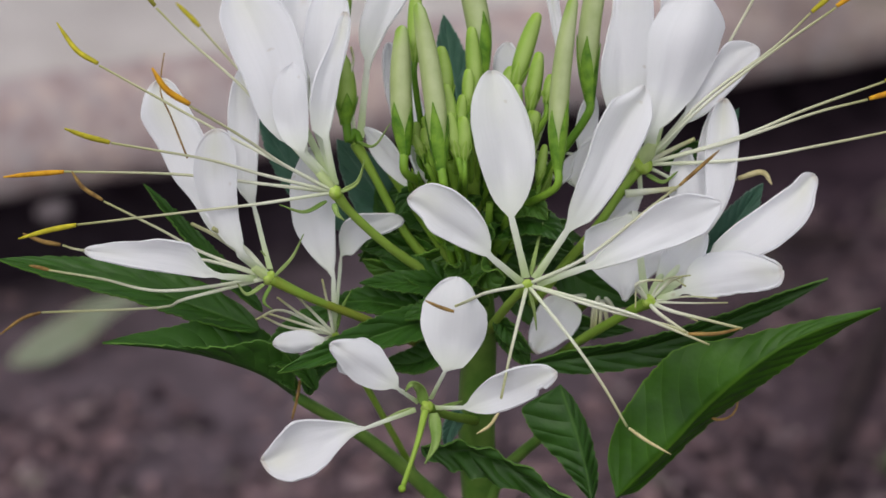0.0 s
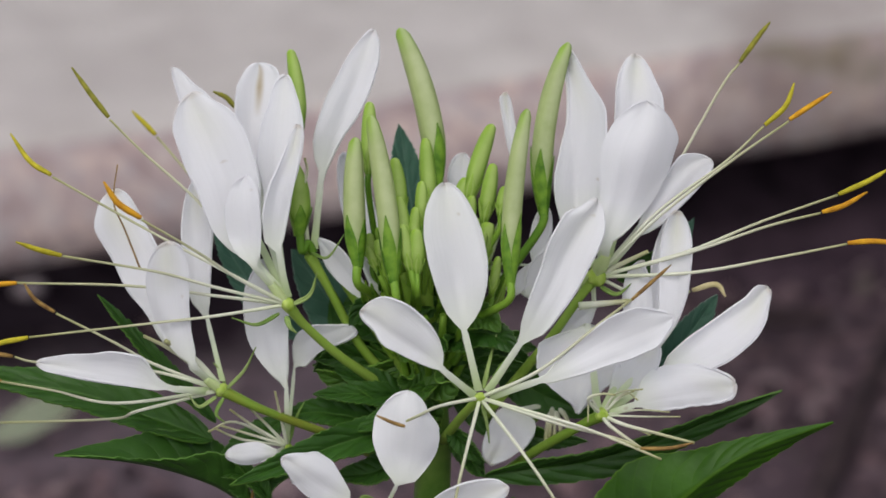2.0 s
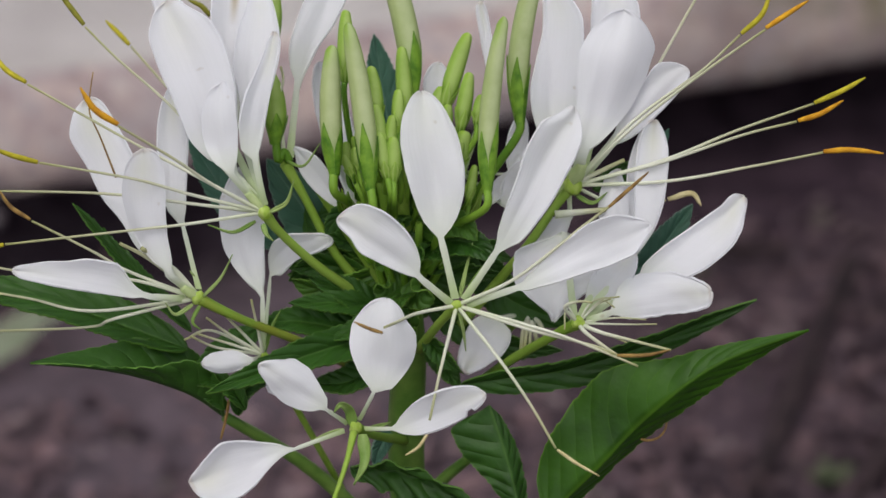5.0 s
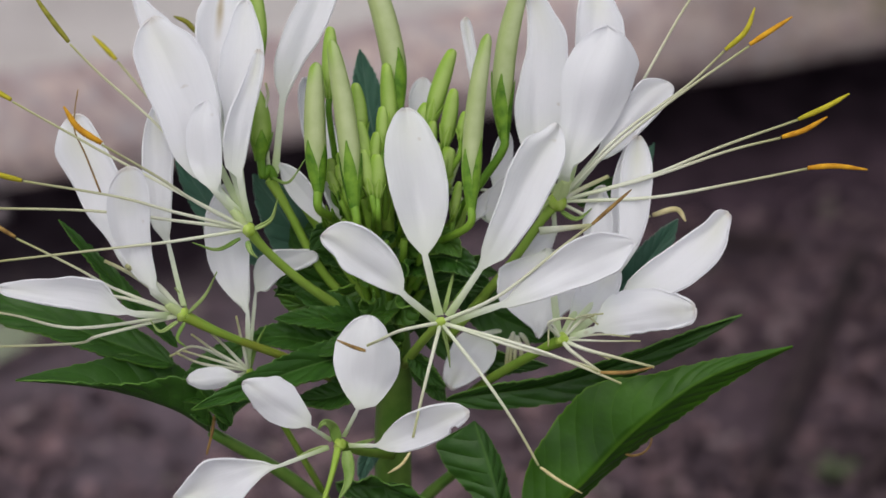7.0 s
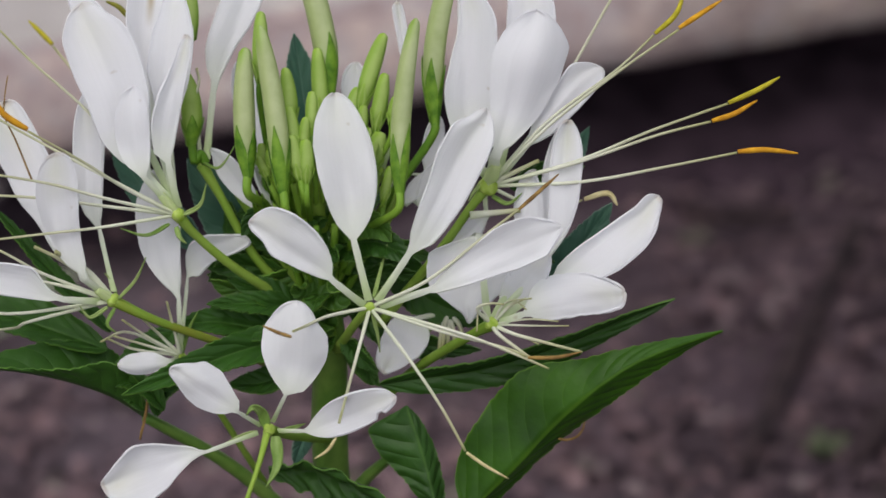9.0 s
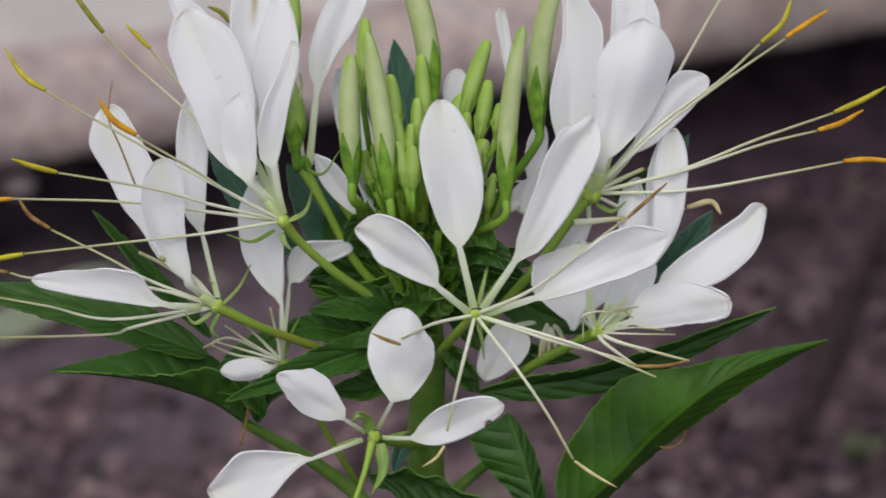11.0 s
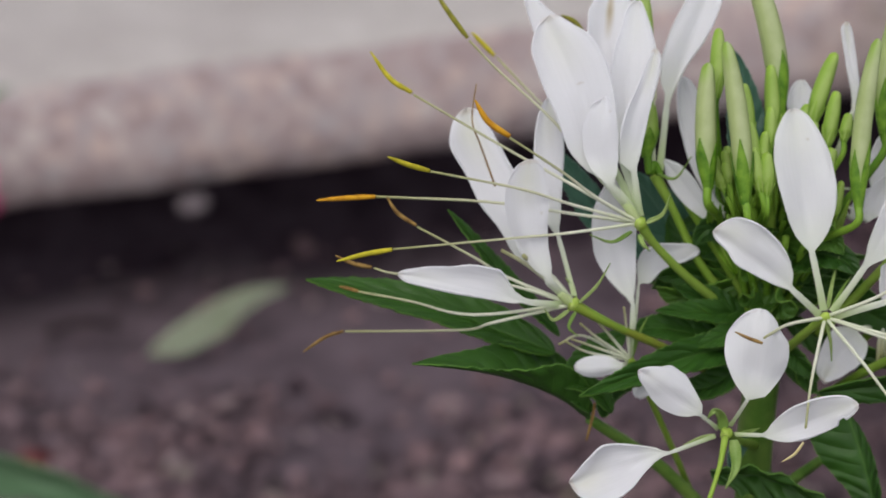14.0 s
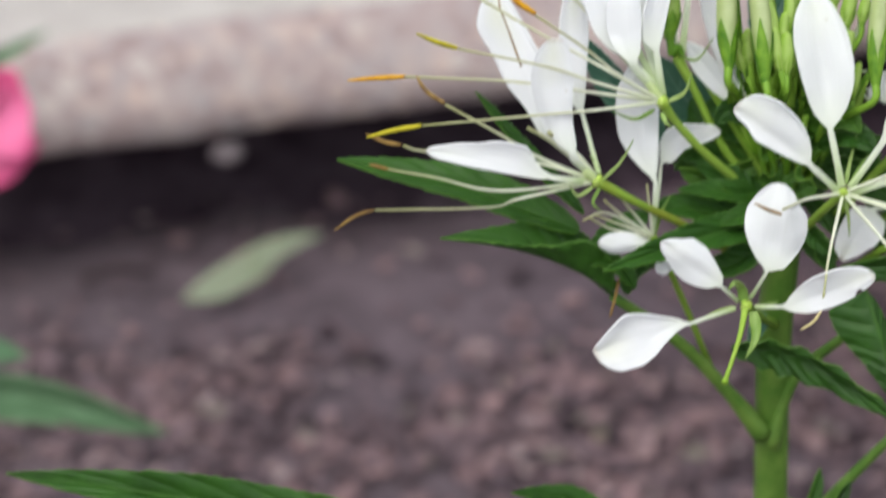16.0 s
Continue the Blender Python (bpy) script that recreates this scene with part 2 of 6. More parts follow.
def ground_material():
    """Mauve-grey soil with a darker patch beside the slab."""
    m = material("mulch_soil", (0.1, 0.08, 0.09), 0.9, 0.2)
    a, b_tex = noise_tex(m, 60, 6), noise_tex(m, 11, 3)
    base = ramp(m, a.outputs[0], [(0.3, (0.036, 0.026, 0.032)), (0.55, (0.092, 0.068, 0.082)), (0.75, (0.145, 0.108, 0.126))])
    colour = mixed(m, ramp(m, b_tex.outputs[0], [(0.35, (0, 0, 0)), (0.65, (0.6, 0.6, 0.6))]), base, (0.105, 0.079, 0.093))
    colour = mixed(m, ramp(m, pale_patch(m, b_tex.outputs[0]), [(0.3, (0, 0, 0)), (1.0, (0.3, 0.3, 0.3))]), colour, (0.16, 0.122, 0.14))
    darkened = dark_patch(m, b_tex.outputs[0])
    colour = mixed(m, ramp(m, darkened, [(0.15, (0, 0, 0)), (0.85, (0.9, 0.9, 0.9))]), colour, (0.04, 0.024, 0.031))
    wire(m, colour, m.node_tree.nodes["Principled BSDF"].inputs["Base Color"])
    bump(m, a.outputs[0], 0.6, 0.004)
    return m


def chip_material(name, single):
    m = material(name, (0.15, 0.11, 0.11), 0.9, 0.2)
    g = nd(m, "ShaderNodeNewGeometry")
    n = noise_tex(m, 160, 4)
    base = ramp(m, nd(m, "ShaderNodeObjectInfo").outputs["Random"] if single else g.outputs["Random Per Island"], [(0.0, (0.03, 0.02, 0.026)), (0.2, (0.085, 0.06, 0.07)), (0.55, (0.15, 0.102, 0.115)), (0.78, (0.25, 0.158, 0.168)), (0.9, (0.34, 0.215, 0.22)), (0.97, (0.38, 0.295, 0.3)), (1.0, (0.12, 0.12, 0.07))])
    colour = mixed(m, maths(m, "MULTIPLY", n.outputs[0], 0.5), base, (0.075, 0.053, 0.066))
    colour = mixed(m, ramp(m, pale_patch(m, noise_tex(m, 11, 3).outputs[0]), [(0.3, (0, 0, 0)), (1.0, (0.25, 0.25, 0.25))]), colour, (0.22, 0.16, 0.18))
    colour = mixed(m, ramp(m, dark_patch(m, noise_tex(m, 11, 3).outputs[0]), [(0.2, (0, 0, 0)), (0.75, (0.62, 0.62, 0.62))]), colour, (0.046, 0.03, 0.037))
    wire(m, colour, m.node_tree.nodes["Principled BSDF"].inputs["Base Color"])
    bump(m, n.outputs[0], 0.5, 0.002)
    return m


def dim_stains(m):
    """Soil stains on the slab's rim, and dimmer light painted brown towards its mossy end."""
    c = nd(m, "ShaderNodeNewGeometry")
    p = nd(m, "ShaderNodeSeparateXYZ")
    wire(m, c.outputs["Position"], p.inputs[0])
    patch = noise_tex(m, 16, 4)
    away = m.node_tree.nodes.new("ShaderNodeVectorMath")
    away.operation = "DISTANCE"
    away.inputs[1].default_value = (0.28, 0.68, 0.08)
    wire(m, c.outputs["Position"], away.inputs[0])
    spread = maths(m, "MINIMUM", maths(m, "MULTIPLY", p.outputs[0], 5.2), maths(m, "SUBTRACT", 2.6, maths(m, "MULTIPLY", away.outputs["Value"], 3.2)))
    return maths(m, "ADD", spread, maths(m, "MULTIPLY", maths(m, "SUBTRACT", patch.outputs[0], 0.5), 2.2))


def slab_material():
    m = material("weathered_concrete", (0.5, 0.48, 0.46), 0.9, 0.2)
    a, b_tex, big = noise_tex(m, 42, 4), noise_tex(m, 330, 5), noise_tex(m, 5, 3)
    base = ramp(m, a.outputs[0], [(0.3, (0.39, 0.36, 0.345)), (0.7, (0.53, 0.5, 0.485))])
    colour = mixed(m, maths(m, "MULTIPLY", b_tex.outputs[0], 0.35), base, (0.34, 0.29, 0.28))
    colour = mixed(m, ramp(m, big.outputs[0], [(0.42, (0, 0, 0)), (0.7, (0.3, 0.3, 0.3))]), colour, (0.4, 0.355, 0.345))
    colour = mixed(m, ramp(m, dim_stains(m), [(0.35, (0, 0, 0)), (1.1, (0.6, 0.6, 0.6))]), colour, (0.2, 0.155, 0.145))
    wire(m, colour, m.node_tree.nodes["Principled BSDF"].inputs["Base Color"])
    bump(m, b_tex.outputs[0], 0.6, 0.003)
    return m


def edge_material():
    m = material("exposed_aggregate", (0.3, 0.24, 0.22), 0.9, 0.2)
    v = nd(m, "ShaderNodeTexVoronoi", Scale=170.0)
    c = nd(m, "ShaderNodeTexCoord")
    wire(m, c.outputs["Object"], v.inputs["Vector"])
    s = nd(m, "ShaderNodeSeparateXYZ")
    wire(m, v.outputs["Color"], s.inputs[0])
    base = ramp(m, s.outputs[0], [(0.0, (0.25, 0.185, 0.19)), (0.35, (0.37, 0.29, 0.285)), (0.6, (0.36, 0.325, 0.335)), (0.8, (0.5, 0.38, 0.34)), (1.0, (0.5, 0.445, 0.43))])
    n = noise_tex(m, 120, 4)
    colour = mixed(m, maths(m, "MULTIPLY", n.outputs[0], 0.6), base, (0.3, 0.24, 0.24))
    colour = mixed(m, ramp(m, dim_stains(m), [(0.3, (0, 0, 0)), (1.0, (0.75, 0.75, 0.75))]), colour, (0.13, 0.097, 0.09))
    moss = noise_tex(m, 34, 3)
    moss_at = maths(m, "MULTIPLY", ramp(m, moss.outputs[0], [(0.5, (0, 0, 0)), (0.66, (1, 1, 1))]), ramp(m, dim_stains(m), [(0.45, (0, 0, 0)), (0.8, (0.7, 0.7, 0.7))]))
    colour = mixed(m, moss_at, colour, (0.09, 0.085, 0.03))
    wire(m, colour, m.node_tree.nodes["Principled BSDF"].inputs["Base Color"])
    bump(m, v.outputs["Distance"], 0.35, 0.002)
    return m


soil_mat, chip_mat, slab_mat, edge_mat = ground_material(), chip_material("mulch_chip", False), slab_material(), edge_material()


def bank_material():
    # near-black, so that the shade under the slab's overhang is in the colour
    m = material("shade_dark_soil", (0.03, 0.022, 0.026), 0.95, 0.15)
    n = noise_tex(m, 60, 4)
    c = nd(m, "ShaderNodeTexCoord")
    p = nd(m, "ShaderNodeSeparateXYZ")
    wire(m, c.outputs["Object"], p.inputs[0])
    # two tones, the second and darker one towards the right
    lighter = ramp(m, n.outputs[0], [(0.35, (0.026, 0.016, 0.023)), (0.65, (0.066, 0.047, 0.06))])
    deeper = ramp(m, n.outputs[0], [(0.35, (0.016, 0.009, 0.014)), (0.65, (0.045, 0.028, 0.038))])
    wire(m, mixed(m, ramp(m, maths(m, "ADD", maths(m, "MULTIPLY", p.outputs[0], 4.0), 0.5), [(0.15, (0, 0, 0)), (0.8, (1, 1, 1))]), lighter, deeper), m.node_tree.nodes["Principled BSDF"].inputs["Base Color"])
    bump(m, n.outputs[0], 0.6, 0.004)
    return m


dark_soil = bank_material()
chip_piece_mat = chip_material("bark_chip", True)
dry_leaf = leaf_material("pale_dry_leaf", (0.3, 0.35, 0.23), (0.43, 0.48, 0.35), 0.7, (0.25, 0.3, 0.15))
pebble_mat = stalk_material("pale_stone", (0.09, 0.073, 0.08), (0.15, 0.125, 0.135), 0.8, 90)
pink_petal = stalk_material("pink_petal", (0.56, 0.07, 0.2), (0.7, 0.16, 0.33), 0.5, 60)
red_petal = stalk_material("red_petal", (0.1, 0.022, 0.024), (0.15, 0.04, 0.04), 0.6, 60)
far_leaf = leaf_material("bluish_leaf", (0.07, 0.16, 0.07), (0.13, 0.25, 0.14), 0.45, (0.12, 0.24, 0.08))
dusty_weed = leaf_material("dusty_weed_leaf", (0.07, 0.09, 0.05), (0.11, 0.14, 0.08), 0.7, (0.15, 0.2, 0.08))
twig_mat = stalk_material("dark_stick", (0.014, 0.009, 0.011), (0.042, 0.026, 0.028), 0.85, 80)


# ---- builders ----
FRONT = Vector((0.0, -math.cos(radians(26)), math.sin(radians(26))))


def head(p):
    """A place in metres from millimetres round the front flower's centre."""
    return Vector((p[0] / 1000, p[1] / 1000, p[2] / 1000 + H))


def solid(name, verts, faces, mats, parent=None, uvs=None, label="", smooth=True):
    me = bpy.data.meshes.new(name)
    me.from_pydata([tuple(v) for v in verts], [], faces)
    if uvs is not None:
        layer = me.uv_layers.new(name="UVMap")
        flat = np.array([uvs[v] for f in faces for v in f], dtype=np.float32).ravel()
        layer.data.foreach_set("uv", flat)
    for m in mats if isinstance(mats, (list, tuple)) else [mats]:
        me.materials.append(m)
    me.polygons.foreach_set("use_smooth", [smooth] * len(me.polygons))
    me.update()
    ob = new(name, me)
    if parent is not None:
        ob.parent = parent
        if parent.type == "EMPTY":
            ob.matrix_parent_inverse = parent.matrix_basis.inverted()
    return tagged(ob, label)


def sheet(name, grid, uvs, thick, mat, parent, label=""):
    """A closed skin of the given thickness over a grid of points (rows, columns, 3)."""
    rows, cols, _ = grid.shape
    du, dv = np.gradient(grid, axis=1), np.gradient(grid, axis=0)
    n = np.cross(du, dv)
    n /= np.linalg.norm(n, axis=2, keepdims=True) + 1e-12
    flat_uv = uvs.reshape(-1, 2)
    verts = np.concatenate([(grid + n * thick / 2).reshape(-1, 3), (grid - n * thick / 2).reshape(-1, 3)])
    k, faces = rows * cols, []
    for i in range(rows - 1):
        for j in range(cols - 1):
            a, b, c, d = i * cols + j, i * cols + j + 1, (i + 1) * cols + j + 1, (i + 1) * cols + j
            faces += [(a, b, c, d), (k + d, k + c, k + b, k + a)]
    rim = [j for j in range(cols)] + [i * cols + cols - 1 for i in range(1, rows)] + [(rows - 1) * cols + j for j in range(cols - 2, -1, -1)] + [i * cols for i in range(rows - 2, 0, -1)]
    for a, b in zip(rim, rim[1:] + rim[:1]):
        faces.append((b, a, k + a, k + b))
    ob = solid(name, verts, faces, mat, parent, np.concatenate([flat_uv, flat_uv]), label)
    crease = {frozenset(p) for a, b in zip(rim, rim[1:] + rim[:1]) for p in ((a, b), (k + a, k + b))}
    for e in ob.data.edges:
        if frozenset(e.vertices) in crease:
            e.use_edge_sharp = True
    return ob


def spline(points, steps):
    """A smooth line through the points."""
    p = [np.array(q, float) for q in points]
    if len(p) == 2:
        return np.array([p[0] + (p[1] - p[0]) * s for s in np.linspace(0, 1, steps + 1)])
    p = [2 * p[0] - p[1]] + p + [2 * p[-1] - p[-2]]
    out = []
    for a, b, c, d in zip(p, p[1:], p[2:], p[3:]):
        for s in np.linspace(0, 1, steps, endpoint=False):
            out.append(0.5 * (2 * b + (c - a) * s + (2 * a - 5 * b + 4 * c - d) * s * s + (3 * b - a - 3 * c + d) * s**3))
    return np.array(out + [p[-2]])


def tube_mesh(points, radii, steps=6, ring=8, grooves=0.0):
    line = spline(points, steps)
    n = len(line)
    rad = np.interp(np.linspace(0, 1, n), np.linspace(0, 1, len(radii)), radii)
    verts, faces, uvs = [], [], []
    up = Vector((0.3, 0.5, 0.81))
    for i in range(n):
        tangent = Vector(line[min(i + 1, n - 1)] - line[max(i - 1, 0)]).normalized()
        a = up.cross(tangent)
        a = (a if a.length > 1e-4 else tangent.orthogonal()).normalized()
        b = tangent.cross(a)
        up = b
        for j in range(ring):
            w = 2 * math.pi * j / ring
            r = rad[i] * (1 + grooves * math.cos(w * 4))
            verts.append(Vector(line[i]) + (a * math.cos(w) + b * math.sin(w)) * r)
            uvs.append((j / ring, i / (n - 1)))
    for i in range(n - 1):
        for j in range(ring):
            k = (j + 1) % ring
            faces.append((i * ring + j, i * ring + k, (i + 1) * ring + k, (i + 1) * ring + j))
    faces.append(tuple(range(ring))[::-1])
    faces.append(tuple((n - 1) * ring + j for j in range(ring)))
    return verts, faces, uvs


def ball_mesh(centre, radii, rings=6, sides=10, squash=1.0):
    verts, faces = [], []
    for i in range(rings + 1):
        a = math.pi * i / rings
        for j in range(sides):
            w = 2 * math.pi * j / sides
            verts.append(Vector(centre) + Vector((math.sin(a) * math.cos(w) * radii, math.sin(a) * math.sin(w) * radii, math.cos(a) * radii * squash)))
    for i in range(rings):
        for j in range(sides):
            k = (j + 1) % sides
            faces.append((i * sides + j, (i + 1) * sides + j, (i + 1) * sides + k, i * sides + k))
    return verts, faces


def flower(centre, pedicel, radius, label="", heart=1.15, crown=None, knob=None):
    """The stalk and green heart of a flower; petals and stamens are hung on it."""
    mm = 0.001
    verts, faces, uvs = tube_mesh([head(p) for p in pedicel], [radius * 1.15 * mm, radius * 0.82 * mm, radius * 0.86 * mm, radius * mm], ring=10)
    size = (knob or heart * 0.8) * mm
    bv, bf = ball_mesh(head(centre), size, rings=10, sides=18, squash=1.1)
    # lumps where sepals, petals and stamens set in
    bv = [p + (p - head(centre)) * (0.32 * noise.noise(p * (1.1 / size)) - 0.05) for p in bv]
    k = len(verts)
    verts, shell = verts + bv, faces + [tuple(i + k for i in f) for f in bf]
    stalk_faces, ball_faces = len(faces), len(faces) + len(bf)
    if crown:
        # the feet of the petals, pressed together into a pale green cup
        a, b = head(centre), head(crown)
        cv, cf, ct = tube_mesh([a, a.lerp(b, 0.5), b], [heart * 0.62 * mm, heart * 0.72 * mm, heart * 0.6 * mm], steps=5, ring=12, grooves=0.16)
        k = len(verts)
        verts, shell = verts + cv, shell + [tuple(i + k for i in f) for f in cf]
    ob = solid("flower", verts, shell, [pedicel_green, hub_green, claw_green], plant, None, label or "white flower with long thread-like stamens")
    for i, poly in enumerate(ob.data.polygons):
        poly.material_index = 0 if i < stalk_faces else (1 if i < ball_faces else 2)
    return ob


STATIONS = (0.03, 0.12, 0.28, 0.46, 0.64, 0.8, 0.92)
ROUND = (0.3, 0.5, 0.84, 1.0, 0.98, 0.82, 0.56)


def smooth_curve(xs, ys, x):
    """A curve through the points that does not overshoot between them."""
    xs, ys = np.array(xs, float), np.array(ys, float)
    h = np.diff(xs)
    d = np.diff(ys) / h
    m = np.zeros(len(xs))
    m[0], m[-1] = d[0], d[-1]
    for i in range(1, len(xs) - 1):
        if d[i - 1] * d[i] > 0:
            w1, w2 = 2 * h[i] + h[i - 1], h[i] + 2 * h[i - 1]
            m[i] = (w1 + w2) / (w1 / d[i - 1] + w2 / d[i])
    i = np.clip(np.searchsorted(xs, x) - 1, 0, len(h) - 1)
    t = (x - xs[i]) / h[i]
    return ys[i] * (1 + 2 * t) * (1 - t) ** 2 + h[i] * m[i] * t * (1 - t) ** 2 + ys[i + 1] * t * t * (3 - 2 * t) + h[i] * m[i + 1] * t * t * (t - 1)


def petal(owner, base, neck, tip, left, right=None, turn=0.0, cup=0.1, curl=0.3, streak=0, notch=0, lip=0.2, claw_width=1.0, ragged=0.018, crease=0.0):
    """A petal on a narrow claw: left and right are its half widths in mm at the STATIONS between neck and tip (or left its whole width).
    cup bends its sides forward, curl its tip, lip rolls its rim."""
    base, neck, tip = head(base), head(neck), head(tip)
    if right is None:
        left = right = tuple(left / 2 * k for k in ROUND)
    along = tip - neck
    size = along.length
    along.normalize()
    across = along.cross(FRONT).normalized()
    across = Matrix.Rotation(radians(turn), 3, along) @ across
    out = across.cross(along)
    seed = random.uniform(0, 100)
    claw, blade, cols = 6, 34, 19
    claw_len = (neck - base).length
    knots = [0.0] + [1 - math.sqrt(1 - s) for s in STATIONS] + [1.0]
    body = (max(left) + max(right)) * 0.0005
    rows, uvs = [], []
    for i in range(claw + blade + 1):
        if i < claw:
            s, q = i / claw, 0.0
            centre = base.lerp(neck, s) + out * math.sin(s * math.pi) * claw_len * 0.03
            lo = hi = (0.00055 - 0.00012 * math.sin(s * math.pi * 0.8)) * claw_width
            v = 0.3 * s
        else:
            q = (i - claw) / blade
            s = 1 - (1 - q) ** 2
            centre = neck + along * size * s
            lo = 0.001 * float(smooth_curve(knots, (0.45 * claw_width,) + tuple(left) + (0.0,), q))
            hi = 0.001 * float(smooth_curve(knots, (0.45 * claw_width,) + tuple(right) + (0.0,), q))
            floor_half = 0.00045 * claw_width * max(0.0, 1 - 6 * s)
            lo, hi = max(lo, floor_half), max(hi, floor_half)
            if lo + hi < 0.0003:
                lo, hi = lo + 0.00015, hi + 0.00015
            v = 0.3 + 0.7 * s
        half = (lo + hi) / 2
        line = []
        for j in range(cols):
            u = math.sin(math.pi / 2 * (-1 + 2 * j / (cols - 1)))
            x = (hi - lo) / 2 + half * u
            if i < claw:
                z = -0.3 * half * u * u
            else:
                rise = min(1.0, s * 3)
                z = rise * body * (crease * abs(x / body) + cup * 1.5 * (x / body) ** 2 - 0.06 * math.exp(-(x / body * 6) ** 2))
                z += rise * body * (0.24 * noise.noise(Vector((s * 2.2, u * 1.1, seed))) + 0.06 * noise.noise(Vector((s * 7, u * 2.5, seed + 9))) * abs(u))
                z += curl * size * max(0.0, s - 0.66) ** 2 * (1 + 0.6 * noise.noise(Vector((u * 1.4, 2.0, seed))))
                z += lip * 0.0011 * max(0.0, abs(u) - 0.86) / 0.14 * (0.55 + noise.noise(Vector((s * 2.4, 6.0 if u > 0 else -6.0, seed)))) * rise
                if s > 0.9:
                    z += lip * 0.0007 * (s - 0.9) / 0.1
                ripple = 1 + (ragged * noise.noise(Vector((s * 12, 5.0 if u > 0 else -5.0, seed))) if abs(u) > 0.9 else 0.0)
                if notch and 0.76 < s < 0.84 and u > 0.6:
                    ripple *= 0.72
                x = (hi - lo) / 2 + half * u * ripple
            line.append(centre + across * x + out * z)
        rows.append(line)
        uvs.append([(j / (cols - 1), v) for j in range(cols)])
    return sheet("petal", np.array(rows), np.array(uvs), 0.00034, petal_streaked if streak else petal_white, owner)


def stamen(owner, path, anther, mat, thin_r, thick_r):
    mm = 0.001
    v, f, t = tube_mesh([head(p) for p in path], [thin_r * 1.65 * mm, thin_r * 1.35 * mm, thin_r * 1.1 * mm, thin_r * 0.95 * mm], steps=6, ring=6)
    solid("filament", v, f, mat if mat is anther_brown and anther is None else filament_pale, owner, t)
    if anther:
        v, f, t = tube_mesh([head(p) for p in anther], [thick_r * 0.75 * mm, thick_r * 1.05 * mm, thick_r * mm, thick_r * 0.85 * mm, thick_r * 0.3 * mm], steps=6, ring=7)
        solid("anther", v, f, mat, owner, t)


def pistil(owner, path, radius):
    mm = 0.001
    v, f, t = tube_mesh([head(p) for p in path], [radius * 1.0 * mm, radius * 0.75 * mm, radius * 0.6 * mm, radius * 0.65 * mm], ring=8)
    bv, bf = ball_mesh(head(path[-1]), radius * 1.0 * mm)
    k = len(v)
    solid("pistil", v + bv, f + [tuple(i + k for i in g) for g in bf], pistil_green, owner, None, "green seed pod with a knobbed tip")


def strap(name, owner, path, width, mat, thick, cup, power=0.7, end=0.55, steps=8, cols=5, turn=0.0):
    """A narrow pointed blade along a bent line."""
    line = spline([head(p) for p in path], steps)
    n, rows, uvs = len(line), [], []
    for i in range(n):
        s = i / (n - 1)
        tangent = Vector(line[min(i + 1, n - 1)] - line[max(i - 1, 0)]).normalized()
        across = tangent.cross(FRONT).normalized()
        across = Matrix.Rotation(radians(turn), 3, tangent) @ across
        out = across.cross(tangent)
        half = width * 0.0005 * max(0.06, (min(1, s / 0.3 + 0.45)) ** power * (1 - s**1.6) ** end)
        rows.append([Vector(line[i]) + across * half * u + out * half * cup * u * u for u in np.linspace(-1, 1, cols)])
        uvs.append([((u + 1) / 2, s) for u in np.linspace(-1, 1, cols)])
    return sheet(name, np.array(rows), np.array(uvs), thick, mat, owner)


def sepal(owner, path, width):
    return strap("sepal", owner, path, width * 0.6, sepal_green, 0.00022, 0.55, end=1.0)


def spear(owner, path, width):
    """A narrow upright bract among the buds."""
    return strap("bract", owner, path, width, bud_bright if random.random() < 0.5 else calyx_green, 0.00025, 0.6, end=0.9)


